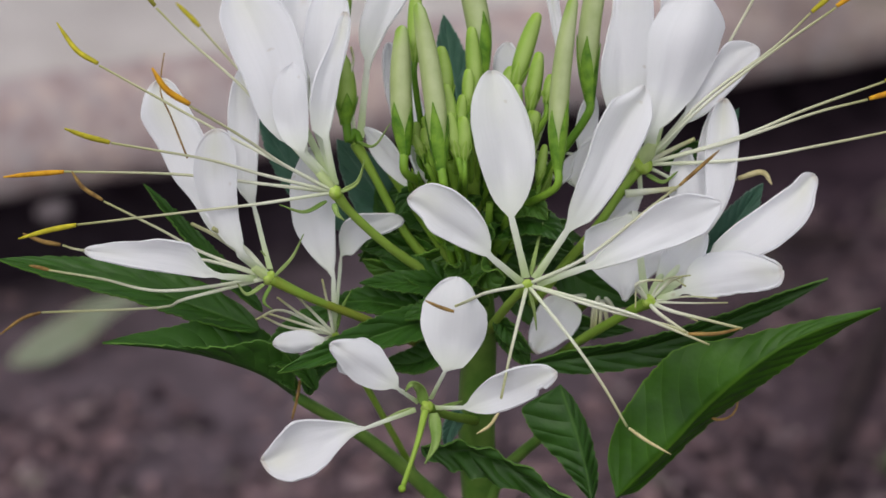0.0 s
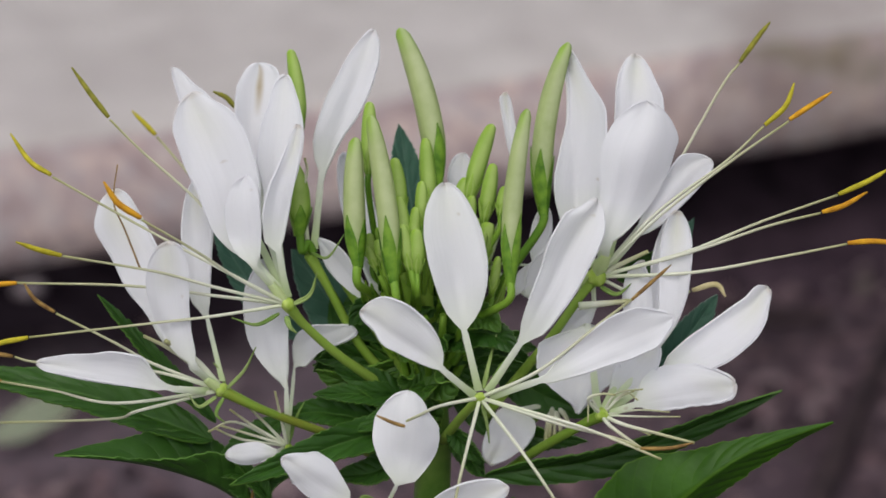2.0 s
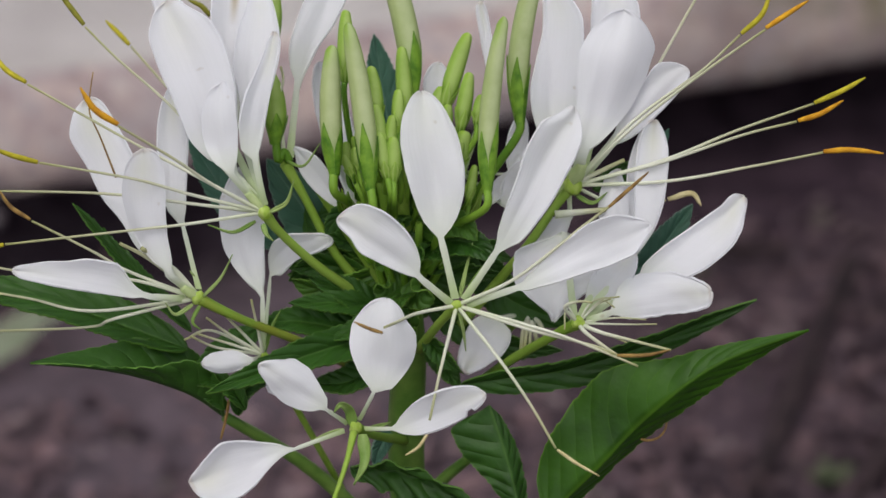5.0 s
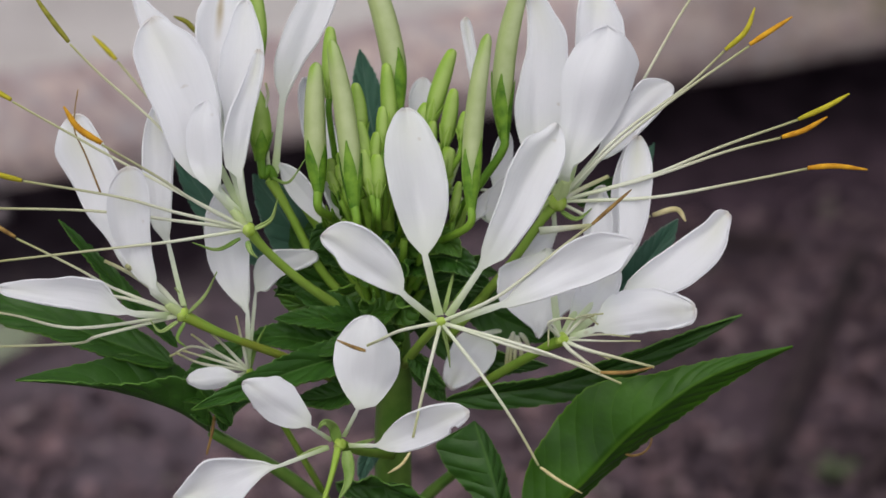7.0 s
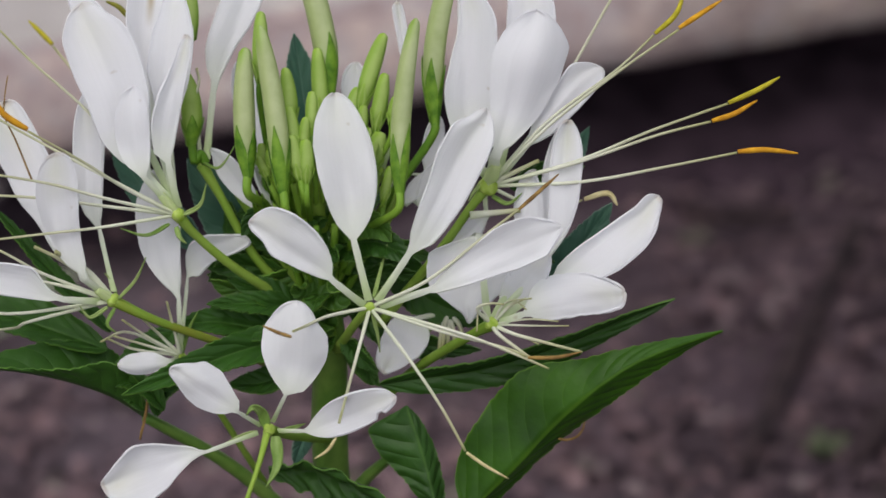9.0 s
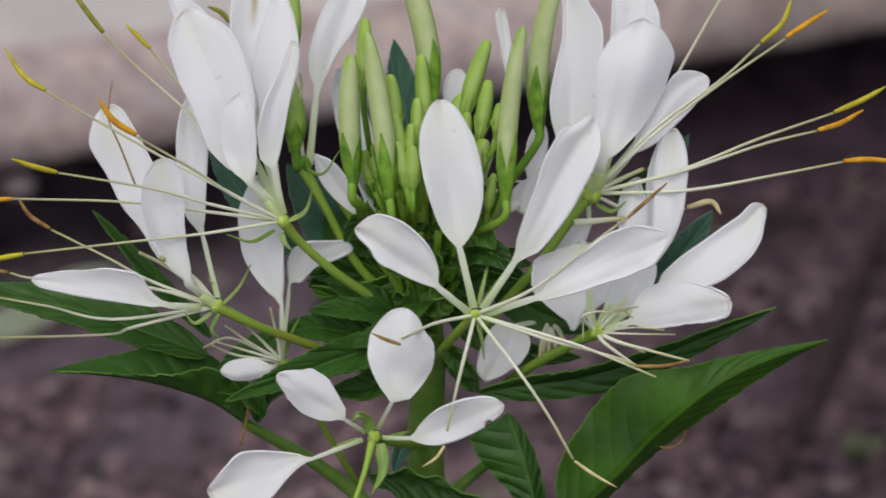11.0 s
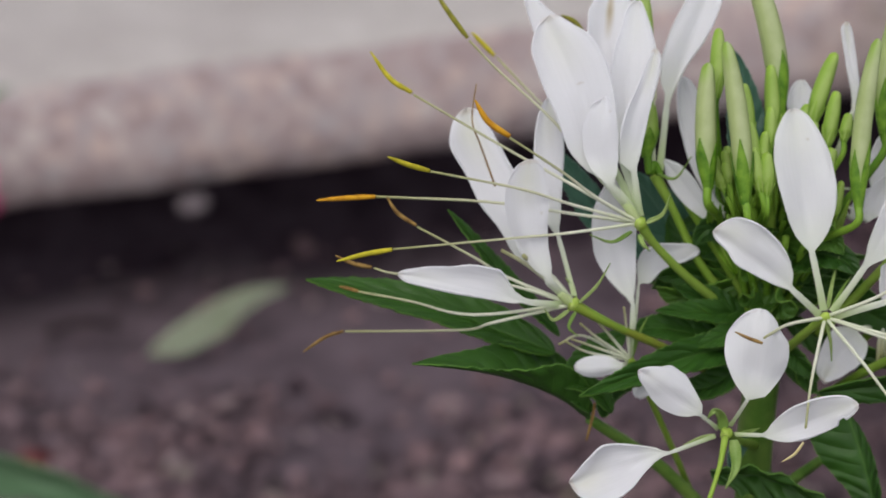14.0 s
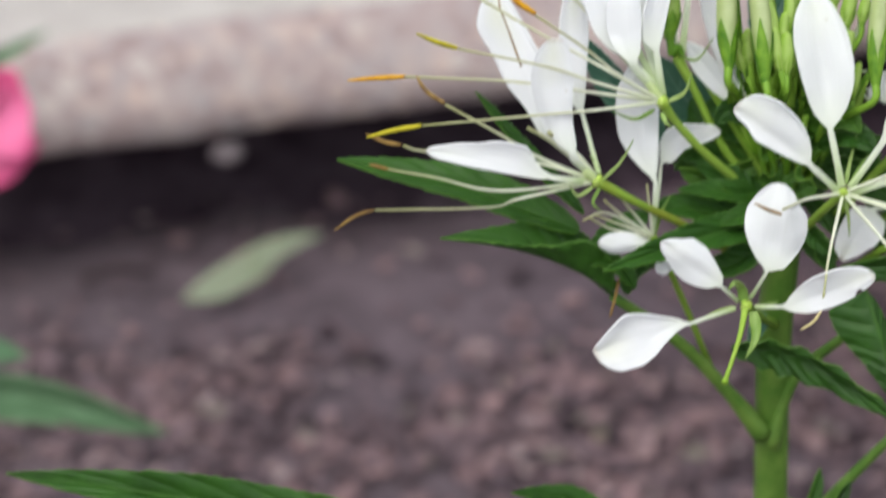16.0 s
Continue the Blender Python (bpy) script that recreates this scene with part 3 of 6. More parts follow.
def bud(owner, base, tip, width, root=None, bow=0.0, calyx=0, mat=None):
    """A closed bud: a spindle on a stalk, with four pointed sepals pressed to its foot."""
    base, tip = head(base), head(tip)
    along = tip - base
    size = along.length
    axis = along.normalized()
    across = axis.cross(FRONT).normalized()
    out = across.cross(axis)
    twist = random.uniform(0, 1.5)

    def girth(s):
        swell = 0.55 + 0.45 * math.sin(math.pi / 2 * min(1, s / 0.36))
        taper = 1 - 0.48 * max(0.0, (s - 0.36) / 0.64) ** 2.8
        end = 1.0 if s < 0.94 else max(0.0, 1 - ((s - 0.94) / 0.062) ** 2) ** 0.5
        return width * 0.00047 * max(0.03, swell * taper * end)

    def middle(s):
        return base + along * s + across * bow * size * 4 * s * (1 - s)

    verts, faces, uvs, rows, ring = [], [], [], 20, 16
    for i in range(rows + 1):
        s = i / rows if i < rows - 2 else (0.955 if i == rows - 2 else (0.985 if i == rows - 1 else 1.0))
        for j in range(ring):
            w = 2 * math.pi * j / ring
            k = girth(s) * (1 + 0.05 * math.cos(2 * w + twist + s) + (0.05 if j % 8 == 2 else 0.0))
            verts.append(middle(s) + across * math.cos(w) * k + out * math.sin(w) * k)
            uvs.append((j / ring, s))
    for i in range(rows):
        for j in range(ring):
            k = (j + 1) % ring
            faces.append((i * ring + j, i * ring + k, (i + 1) * ring + k, (i + 1) * ring + j))
    faces += [tuple(range(ring))[::-1], tuple(rows * ring + j for j in range(ring))]
    ob = solid("bud", verts, faces, mat or (bud_pale if calyx else bud_bright), owner, uvs)
    if root is None:
        return ob
    rad = max(0.00048, width * 0.0002)
    v, f, t = tube_mesh([base - axis * 0.0002, base - axis * 0.0035, head(root).lerp(base, 0.4), head(root)], [rad, rad * 0.95, rad, rad * 1.1], ring=8)
    solid("bud_stalk", v, f, bud_stalk_green, owner, t)
    reach = min(0.0085 if calyx else 0.003, size * 0.34) / size
    foot = -width * 0.0003 / size
    for j in range(4):
        a0 = math.pi / 2 * (j + 0.5) + twist
        grid, st = [], []
        high = reach * random.uniform(0.8, 1.15)
        for i in range(9):
            q = i / 8
            s = foot + (high - foot) * q
            r = girth(max(0.0, s)) * 1.02 + 0.00006
            r = rad + (r - rad) * min(1.0, q / 0.3) ** 0.6
            half = math.pi / 4 * max(0.03, 1 - max(0.0, (q - 0.45) / 0.55) ** 1.1)
            r += 0.00006 * q
            grid.append([middle(s) + (across * math.cos(a0 + half * u) + out * math.sin(a0 + half * u)) * r * (1.05 - 0.05 * abs(u)) for u in (-1, -0.5, 0, 0.5, 1)])
            st.append([((u + 1) / 2, q) for u in (-1, -0.5, 0, 0.5, 1)])
        sheet("sepal", np.array(grid), np.array(st), 0.00012, calyx_green if calyx else bud_bright, owner)
    return ob


def stalk(name, owner, path, radius, mat=None):
    foot = 1.7 if name == "leaf" else 1.15
    v, f, t = tube_mesh([head(p) for p in path], [radius * foot * 0.001, radius * 1.08 * 0.001, radius * 0.95 * 0.001, radius * 0.75 * 0.001], ring=12, grooves=0.03)
    return solid(name, v, f, mat or stem_green, owner, t)


LEAF_STATIONS = (0.06, 0.2, 0.4, 0.6, 0.8, 0.93)


def leaflet(owner, path, width, turn=0.0, fold=0.3, droop=0.0, mat=None, name="leaflet", right=None, lift=None, pleat=0.0):
    """A toothed leaf blade along a bent midrib, folded along it. width is its whole width in mm, or, with right, the half widths of its
    left side at the LEAF_STATIONS, and right those of the other; lift is how far each side's rim stands out of the plane, in half widths."""
    line = spline([head(p) for p in path], max(16, 84 // (len(path) - 1)))
    n, rows, uvs, cols = len(line), [], [], 17
    seed = random.uniform(0, 50)
    if right is None:
        w = width / max(0.45, math.cos(radians(turn)))
        sides = None
        body = w * 0.0005
    else:
        sides = (width, right)
        body = 0.0005 * (max(abs(k) for k in width) + max(abs(k) for k in right))
    raise_l, raise_r = lift or (fold, fold)
    for i in range(n):
        s = i / (n - 1)
        tangent = Vector(line[min(i + 1, n - 1)] - line[max(i - 1, 0)]).normalized()
        across = tangent.cross(FRONT).normalized()
        across = Matrix.Rotation(radians(turn), 3, tangent) @ across
        out = across.cross(tangent)
        shape = max(0.02, (min(1.0, s) ** 0.55 * (1 - s) ** 0.85) / 0.486)
        if sides is None:
            lo = hi = body * shape
        else:
            lo, hi = (0.001 * float(smooth_curve((0.0,) + LEAF_STATIONS + (1.0,), (0.1,) + tuple(k) + (0.05,), s)) for k in sides)
        teeth = 0.00034 * ((i / 4 + 0.4 * math.sin(i * 0.37 + seed)) % 1.0) * min(1.0, 4 * s) * min(1.0, 6 * (1 - s))
        row = []
        for j in range(cols):
            u = -1 + 2 * j / (cols - 1)
            edge = hi if u > 0 else lo
            x = abs(u) * edge + (teeth * (1 if edge > 0 else -1) if abs(u) > 0.95 else 0.0)
            z = body * shape * ((raise_r if u > 0 else raise_l) * abs(u) ** 0.9 - droop * 2 * u * u)
            z += body * shape * 0.16 * noise.noise(Vector((s * 5, u * 1.5, seed)))
            z += body * shape * pleat * math.sin(s * 34 - abs(u) * 6) * (0.3 + 0.7 * abs(u))
            z += body * shape * 0.18 * abs(u) ** 3 * noise.noise(Vector((s * 10, 4.0 if u > 0 else -4.0, seed)))
            row.append(Vector(line[i]) + across * (x if u > 0 else -x) + out * z)
        rows.append(row)
        uvs.append([(j / (cols - 1), s) for j in range(cols)])
    return sheet(name, np.array(rows), np.array(uvs), 0.0003, mat or leaf_green, owner)


# ---- ground: one sheet of soil under mulch, out to the horizon ----
def ground_sheet():
    def axis(lo, hi, step):
        inner = list(np.arange(lo, hi + step / 2, step))
        far = [0.3, 1.0, 3.0, 10.0, 60.0, 400.0]
        return [lo - d for d in far[::-1]] + inner + [hi + d for d in far]

    xs, ys = axis(-0.6, 0.5, 0.01), axis(-0.2, 0.9, 0.01)
    verts = []
    for y in ys:
        for x in xs:
            near = abs(x) < 0.8 and -0.3 < y < 1.0
            z = 0.006 * noise.fractal(Vector((x * 14, y * 14, 3)), 1.0, 2.0, 4) if near else 0.0
            verts.append((x, y, z - 0.006))
    w = len(xs)
    faces = [(j * w + i, j * w + i + 1, (j + 1) * w + i + 1, (j + 1) * w + i) for j in range(len(ys) - 1) for i in range(w - 1)]
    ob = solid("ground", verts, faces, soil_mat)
    return tagged(ob, "dark purplish brown soil under bark mulch", "ground", "", "structure")


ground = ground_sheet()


EDGE_A, EDGE_ANGLE = Vector((-0.237, 0.493, 0)), radians(21.4)
EDGE_U = Vector((math.cos(EDGE_ANGLE), math.sin(EDGE_ANGLE), 0))
EDGE_V = Vector((-math.sin(EDGE_ANGLE), math.cos(EDGE_ANGLE), 0))


def mulch():
    rng = random.Random(4)
    verts, faces, big = [], [], []
    for _ in range(24000):
        x, y = rng.uniform(-0.34, 0.24), rng.uniform(0.24, 0.65)
        r = rng.choice((0.0012, 0.0015, 0.0018, 0.0021, 0.0025, 0.004)) * rng.uniform(0.7, 1.2)
        if noise.noise(Vector((x * 16, y * 16, 1))) < -0.28 and rng.random() < 0.8:
            continue
        # a bare, trodden strip runs in front of the slab
        bare = min(1.0, max(0.0, (y - 0.415) * 22)) * min(1.0, max(0.0, (0.06 - x) * 14))
        if rng.random() < (0.93 * bare if x < 0.06 else 0.45):
            continue
        behind = (Vector((x, y, 0)) - EDGE_A).dot(EDGE_V)
        if behind > 0.05 or (behind > -0.09 and rng.random() < (0.45 if x > -0.05 else 0.1)):
            continue
        turn = Euler((rng.uniform(-0.3, 0.3), rng.uniform(-0.3, 0.3), rng.uniform(0, 6.3))).to_matrix()
        c = Vector((x, y, rng.uniform(-0.0065, 0.0005)))
        long = rng.uniform(0.9, 1.9)
        if r > 0.0032 and -0.26 < x < 0.17 and 0.3 < y < 0.52 and len(big) < 300:
            big.append((c, turn, r, long))
            continue
        k, sides = len(verts), 6
        for top in (-1, 1):
            for j in range(sides):
                a = 2 * math.pi * j / sides
                q = r * rng.uniform(0.7, 1.1) * (0.8 if top > 0 else 1)
                verts.append(c + turn @ Vector((math.cos(a) * q * long, math.sin(a) * q, top * r * rng.uniform(0.2, 0.4))))
        for j in range(sides):
            i = (j + 1) % sides
            faces.append((k + j, k + i, k + sides + i, k + sides + j))
        faces += [tuple(k + j for j in range(sides))[::-1], tuple(k + sides + j for j in range(sides))]
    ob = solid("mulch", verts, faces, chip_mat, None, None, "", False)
    shapes = []
    for i in range(8):
        pts = []
        for top in (-1, 1):
            for j in range(7):
                a = 2 * math.pi * (j + 0.3 * rng.random()) / 7
                q = rng.uniform(0.65, 1.1) * (0.82 if top > 0 else 1)
                pts.append((math.cos(a) * q, math.sin(a) * q, top * rng.uniform(0.2, 0.42)))
        me = bpy.data.meshes.new("bark_chip")
        me.from_pydata(pts, [], [(j, (j + 1) % 7, 7 + (j + 1) % 7, 7 + j) for j in range(7)] + [tuple(range(7))[::-1], tuple(range(7, 14))])
        me.materials.append(chip_piece_mat)
        shapes.append(me)
    for i, (c, turn, r, long) in enumerate(big):
        chip = new("bark_chip", shapes[i % 8])
        chip.parent = ob
        chip.matrix_basis = Matrix.Translation(c) @ turn.to_4x4() @ Matrix.Diagonal((r * long, r, r, 1))
    return tagged(ob, "scattered purplish brown bark mulch chips on soil", "mulch", "", "stuff")


mulch()


# ---- paving slab whose rough edge overhangs the bed ----
def slab():
    profile = [(3.0, 0.045), (0.06, 0.045), (0.001, 0.046), (-0.006, 0.050), (-0.002, 0.062), (0.006, 0.075), (0.016, 0.084), (0.028, 0.087), (0.06, 0.088), (0.3, 0.089), (3.0, 0.092)]
    us = [-30.0, -4.0, -1.5] + list(np.arange(-0.5, 1.0, 0.008)) + [2.0, 4.0, 30.0]
    verts, faces, n = [], [], len(profile)
    for u in us:
        for k, (v, z) in enumerate(profile):
            rough = 0.0022 if 1 < k < 8 and -0.6 < u < 1.1 else 0.0
            p = EDGE_A + EDGE_U * u + EDGE_V * (v + rough * noise.fractal(Vector((u * 26, z * 60, 5)), 1.0, 2.0, 4))
            verts.append((p.x, p.y, z - 0.002 + 0.6 * rough * noise.fractal(Vector((u * 30, v * 50, 8)), 1.0, 2.0, 3)))
    for i in range(len(us) - 1):
        for k in range(n - 1):
            faces.append((i * n + k, i * n + k + 1, (i + 1) * n + k + 1, (i + 1) * n + k))
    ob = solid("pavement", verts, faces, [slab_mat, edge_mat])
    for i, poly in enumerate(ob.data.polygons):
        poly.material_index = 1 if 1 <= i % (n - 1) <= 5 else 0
    return tagged(ob, "pale weathered concrete paving slab with a rough aggregate edge", "paving", "", "structure")


slab()


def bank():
    """Soil that carries the slab, set back under it; its near-black colour paints the overhang's shade."""
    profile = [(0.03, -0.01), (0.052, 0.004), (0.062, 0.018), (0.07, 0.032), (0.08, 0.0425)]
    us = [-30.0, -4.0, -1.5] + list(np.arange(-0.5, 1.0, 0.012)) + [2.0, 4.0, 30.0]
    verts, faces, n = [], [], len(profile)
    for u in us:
        # draws the dark soil forward from under the slab at the right
        apron = min(1.0, max(0.0, (u - 0.16) / 0.2))
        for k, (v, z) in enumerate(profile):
            v -= apron * (0.085, 0.05, 0.02, 0.005, 0.0)[k]
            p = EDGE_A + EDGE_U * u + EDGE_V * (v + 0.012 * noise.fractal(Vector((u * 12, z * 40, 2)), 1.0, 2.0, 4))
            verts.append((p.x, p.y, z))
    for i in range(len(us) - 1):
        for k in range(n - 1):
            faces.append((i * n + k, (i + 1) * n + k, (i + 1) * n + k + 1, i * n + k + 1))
    return tagged(solid("bank", verts, faces, dark_soil), "soil bank under the paving slab, coloured dark for the shade there", "soil", "", "structure")


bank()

# ---- the flowering plant ----
FOOT = (-0.0075, 0.0195, 0.0)
plant = new("spider_flower_plant")
plant.matrix_basis = pose(*FOOT)
tagged(plant, "white spider flower plant with green buds and toothed leaves", "flower plant")


def stem():
    pts = [(-7.5, 19.5, -252), (-7, 19, -150), (-7, 18.4, -91), (-7.6, 18, -63), (-8.2, 17, -45), (-8.4, 16.4, -30), (-7.6, 15.7, -15), (-7.7, 15, -4)]
    v, f, t = tube_mesh([head(p) for p in pts], [0.0036, 0.0033, 0.0030, 0.0029, 0.0029, 0.0030, 0.0027, 0.0019], ring=24, grooves=0.04)
    return solid("stem", v, f, stem_green, plant, t)


stem()


def prickle(z, turn):
    """A short thorn on the stem."""
    a = radians(turn)
    foot = Vector((-7.2 + 2.7 * math.cos(a), 18.6 + 2.7 * math.sin(a), z))
    tip = foot + Vector((1.5 * math.cos(a), 1.5 * math.sin(a), 0.5))
    v, f, t = tube_mesh([head(foot), head(foot.lerp(tip, 0.5)), head(tip)], [0.0005, 0.0003, 0.00006], steps=3, ring=6)
    solid("prickle", v, f, stem_green, plant, t)


for z, turn in ((-58, 200), (-66, -20), (-73, 185), (-80, -70), (-88, 215), (-99, -15), (-112, 190), (-130, -60)):
    prickle(z, turn)
v, f, t = tube_mesh([head(p) for p in [(-7.8, 15, -6), (-8.6, 14.3, 6.5), (-9, 13.7, 14.4), (-9.4, 13.4, 24)]], [0.0021, 0.0019, 0.0016, 0.0008], ring=12)
raceme = solid("raceme", v, f, pedicel_green, plant, t, "upright spike of pale green flower buds")

# small bract leaves crowded round the flowering spike
def bracts():
    rng = random.Random(11)
    for i in range(50):
        a = rng.uniform(0, 2 * math.pi)
        z = rng.uniform(-13, 8)
        reach, rise = rng.uniform(9, 20), rng.uniform(-5, 7)
        c, s = math.cos(a), math.sin(a)
        if c > 0.1 and s < 0.5 and z < -3:
            continue
        if s < -0.6:
            reach *= 0.5
        root = (-8 + 1.6 * c, 15.3 + 1.6 * s, z)
        mid = (-8 + reach * 0.5 * c, 15.3 + reach * 0.5 * s, z + rise * 0.8)
        late = (-8 + reach * 0.8 * c, 15.3 + reach * 0.8 * s, z + rise * 0.9)
        end = (-8 + reach * c, 15.3 + reach * s, z + rise * 0.5)
        leaflet(raceme, [root, mid, late, end], rng.uniform(3.2, 6.2), turn=rng.uniform(-40, 40), fold=rng.uniform(0.15, 0.5), name="bract", mat=leaf_young if i % 2 else leaf_green)


# flower stalks that rise out of the bracts round the spike
def spike_stalks():
    rng = random.Random(23)
    for i in range(16):
        a = 2 * math.pi * (i + rng.uniform(-0.3, 0.3)) / 16
        z0, z1 = rng.uniform(-16, -4), rng.uniform(6, 13)
        out = rng.uniform(5.5, 9.5)
        c, s = math.cos(a), math.sin(a) * 0.75
        stalk("flower_stalk", raceme, [(-8.2 + 1.5 * c, 15.1 + 1.5 * s, z0), (-8.2 + out * 0.6 * c, 15 + out * 0.6 * s, (z0 + z1) / 2 - 1), (-8.4 + out * c, 14.6 + out * s, z1)], rng.uniform(0.55, 0.8), bud_stalk_green)


bracts()
spike_stalks()

front_flower = flower((-0.1, 0.1, 0.2), [(-0.1, 0.1, 0.2), (-2.8, 3.4, -4.4), (-6.1, 11.6, -12.8)], 0.8, heart=0.95, knob=0.95)
petal(front_flower, (-0.3, 0.6, 1.1), (-2.4, 3.6, 9.8), (-5.3, 15.2, 28.8), (0.93, 2.28, 3.26, 3.86, 4.09, 3.5, 2.2), (1.2, 2.88, 4.38, 4.87, 4.5, 3.6, 2.4), cup=0.22, curl=-0.23)
petal(front_flower, (-1.0, 0.2, 0.5), (-5.2, -1.0, 5.0), (-17.5, 1.3, 14.1), (0.17, 0.65, 1.3, 1.83, 2.22, 1.3, 1.03), (0.31, 2.07, 3.71, 4.51, 4.77, 4.35, 3.49), cup=0.19, curl=-0.36)
petal(front_flower, (1.0, 0.5, 1.0), (5.9, 2.8, 7.8), (17.6, 11.2, 27.6), (0.5, 1.31, 2.07, 2.63, 3.52, 3.49, 1.6), (0.85, 2.44, 3.13, 3.55, 3.49, 3.35, 2.36), cup=0.25, curl=-0.27, turn=10)
petal(front_flower, (1.4, 0.1, 0.3), (8.8, -2.4, 4.2), (28.6, 0.7, 12.9), (0.26, 1.05, 2.21, 3.26, 4.0, 3.57, 2.07), (0.83, 1.27, 1.93, 2.35, 2.94, 2.98, 1.75), cup=0.16, curl=-0.14)
stamen(front_flower, [(-0.1, 0.1, 0.2), (-6.0, -4.0, 0.9), (-8.9, -8.6, 1.7), (-10.6, -13.0, 3.0)], [(-10.8, -13.8, 2.5), (-12.8, -13.5, 3.1), (-15.0, -13.1, 4.0)], anther_brown, 0.20, 0.28)
stamen(front_flower, [(-0.1, 0.1, 0.2), (-2.6, -8.7, -6.4), (-4.1, -18.0, -9.5)], [(-4.5, -19.8, -11.0), (-5.8, -20.6, -12.6), (-7.7, -21.1, -13.7)], anther_cream, 0.20, 0.24)
stamen(front_flower, [(-0.1, 0.1, 0.2), (6.2, -8.0, -4.9), (10.7, -13.1, -9.8), (14.2, -18.1, -14.3)], [(14.4, -19.1, -14.0), (17.0, -19.9, -15.7), (20.5, -20.8, -17.5)], anther_cream, 0.20, 0.25)
stamen(front_flower, [(-0.1, 0.1, 0.2), (10.7, -4.2, -1.8), (19.9, -6.6, -3.3), (23.1, -8.5, -3.8)], [(23.5, -8.6, -4.0), (27.7, -8.6, -4.0), (31.3, -8.3, -3.3)], anther_brown, 0.20, 0.30)
stamen(front_flower, [(-0.1, 0.1, 0.2), (14.1, -5.3, -1.8), (22.3, -8.1, -4.0), (26.5, -10.2, -5.0)], None, anther_yellow, 0.20, 0.42)
stamen(front_flower, [(-0.1, 0.1, 0.2), (8.7, -1.8, 5.5), (18.0, -0.0, 12.5), (22.4, 0.1, 16.1)], [(22.4, -0.4, 16.3), (25.5, 0.8, 18.7), (28.3, 1.9, 20.9)], anther_brown, 0.20, 0.30)
sepal(front_flower, [(0.4, 1.6, 1.0), (1.2, 5.0, 3.3), (2.4, 7.9, 7.0)], 1.1)
sepal(front_flower, [(1.0, 1.5, 0.8), (2.6, 4.6, 2.5), (4.3, 6.5, 4.3)], 1.0)
sepal(front_flower, [(0.2, -0.3, -0.7), (0.9, -0.8, -3.8), (1.2, -1.1, -6.8)], 0.9)

low_flower = flower((-15.3, -9.6, -15.2), [(-15.3, -9.6, -15.2), (-12.6, -1.3, -21.0), (-8.5, 14.2, -30.2)], 0.8, heart=0.95, knob=1.0)
petal(low_flower, (-14.7, -9.1, -14.1), (-12.4, -10.9, -8.6), (-10.4, -5.7, 4.1), (0.55, 1.83, 3.42, 4.51, 4.64, 3.82, 2.52), (2.03, 3.18, 4.43, 5.17, 5.0, 3.31, 2.2), cup=-0.19, curl=-0.40, claw_width=0.55)
petal(low_flower, (-16.6, -9.3, -14.6), (-19.5, -12.0, -10.8), (-29.0, -11.8, -3.6), (0.33, 1.32, 2.26, 2.66, 2.35, 1.66, 1.06), (1.13, 1.79, 2.65, 3.54, 3.55, 2.44, 1.41), cup=-0.19, curl=-0.27, claw_width=0.55)
petal(low_flower, (-13.9, -9.7, -15.3), (-9.8, -11.5, -14.4), (4.0, -13.8, -7.8), (0.32, 1.25, 2.31, 2.87, 2.94, 2.57, 1.89), (0.6, 1.53, 2.28, 2.46, 2.29, 1.78, 1.1), cup=0.22, curl=-0.23, notch=1, claw_width=0.55)
petal(low_flower, (-17.0, -9.8, -15.6), (-24.2, -14.5, -16.1), (-39.2, -20.0, -18.3), (0.12, 0.48, 1.66, 3.47, 4.34, 4.26, 3.33), (0.31, 1.25, 2.37, 3.42, 3.96, 2.64, 1.27), cup=0.26, curl=-0.23, claw_width=0.55)
pistil(low_flower, [(-15.5, -10.8, -15.3), (-16.6, -15.5, -18.2), (-18.8, -20.2, -23.2)], 0.6)
sepal(low_flower, [(-14.2, -11.0, -15.6), (-13.9, -13.6, -18.8), (-15.5, -16.0, -21.4)], 3.2)
sepal(low_flower, [(-15.6, -9.5, -14.9), (-16.2, -9.4, -12.4), (-17.4, -10.8, -10.8), (-18.4, -11.3, -11.8)], 2.8)
sepal(low_flower, [(-17.0, -9.8, -15.6), (-19.5, -10.1, -16.1), (-21.8, -10.5, -16.9)], 1.6)
sepal(low_flower, [(-13.4, -9.8, -15.5), (-11.5, -8.6, -15.4), (-10.0, -7.5, -15.4)], 1.4)

left_flower = flower((-39.1, 2.1, 0.8), [(-39.1, 2.1, 0.8), (-32.8, 2.9, -3.1), (-23.5, 8.4, -10.1), (-15.6, 13.8, -17.3)], 0.8, heart=0.95, crown=(-41.2, 1.4, 3.0), knob=1.0)
petal(left_flower, (-39.9, 2.5, 1.8), (-44.7, 5.8, 4.8), (-56.3, 21.5, 25.7), (0.57, 2.28, 2.76, 4.05, 4.24, 4.75, 3.5), (0.36, 1.4, 2.38, 2.99, 2.62, 2.25, 1.81), cup=0.24, curl=-0.14)
petal(left_flower, (-39.9, 2.4, 1.6), (-42.8, 0.4, 5.3), (-46.2, 4.9, 23.8), (0.49, 1.97, 3.69, 4.64, 4.75, 4.05, 2.83), (0.18, 0.71, 0.73, 1.15, 1.86, 2.22, 1.97), cup=-0.28, curl=-0.32, claw_width=1.5)
petal(left_flower, (-38.9, 2.7, 2.0), (-41.5, 10.0, 8.9), (-42.8, 21.4, 28.0), (0.67, 2.14, 2.97, 3.29, 3.08, 2.56, 1.71), (0.12, 0.49, 0.79, 1.17, 1.5, 1.52, 1.13), cup=0.16, curl=-0.09, claw_width=0.65)
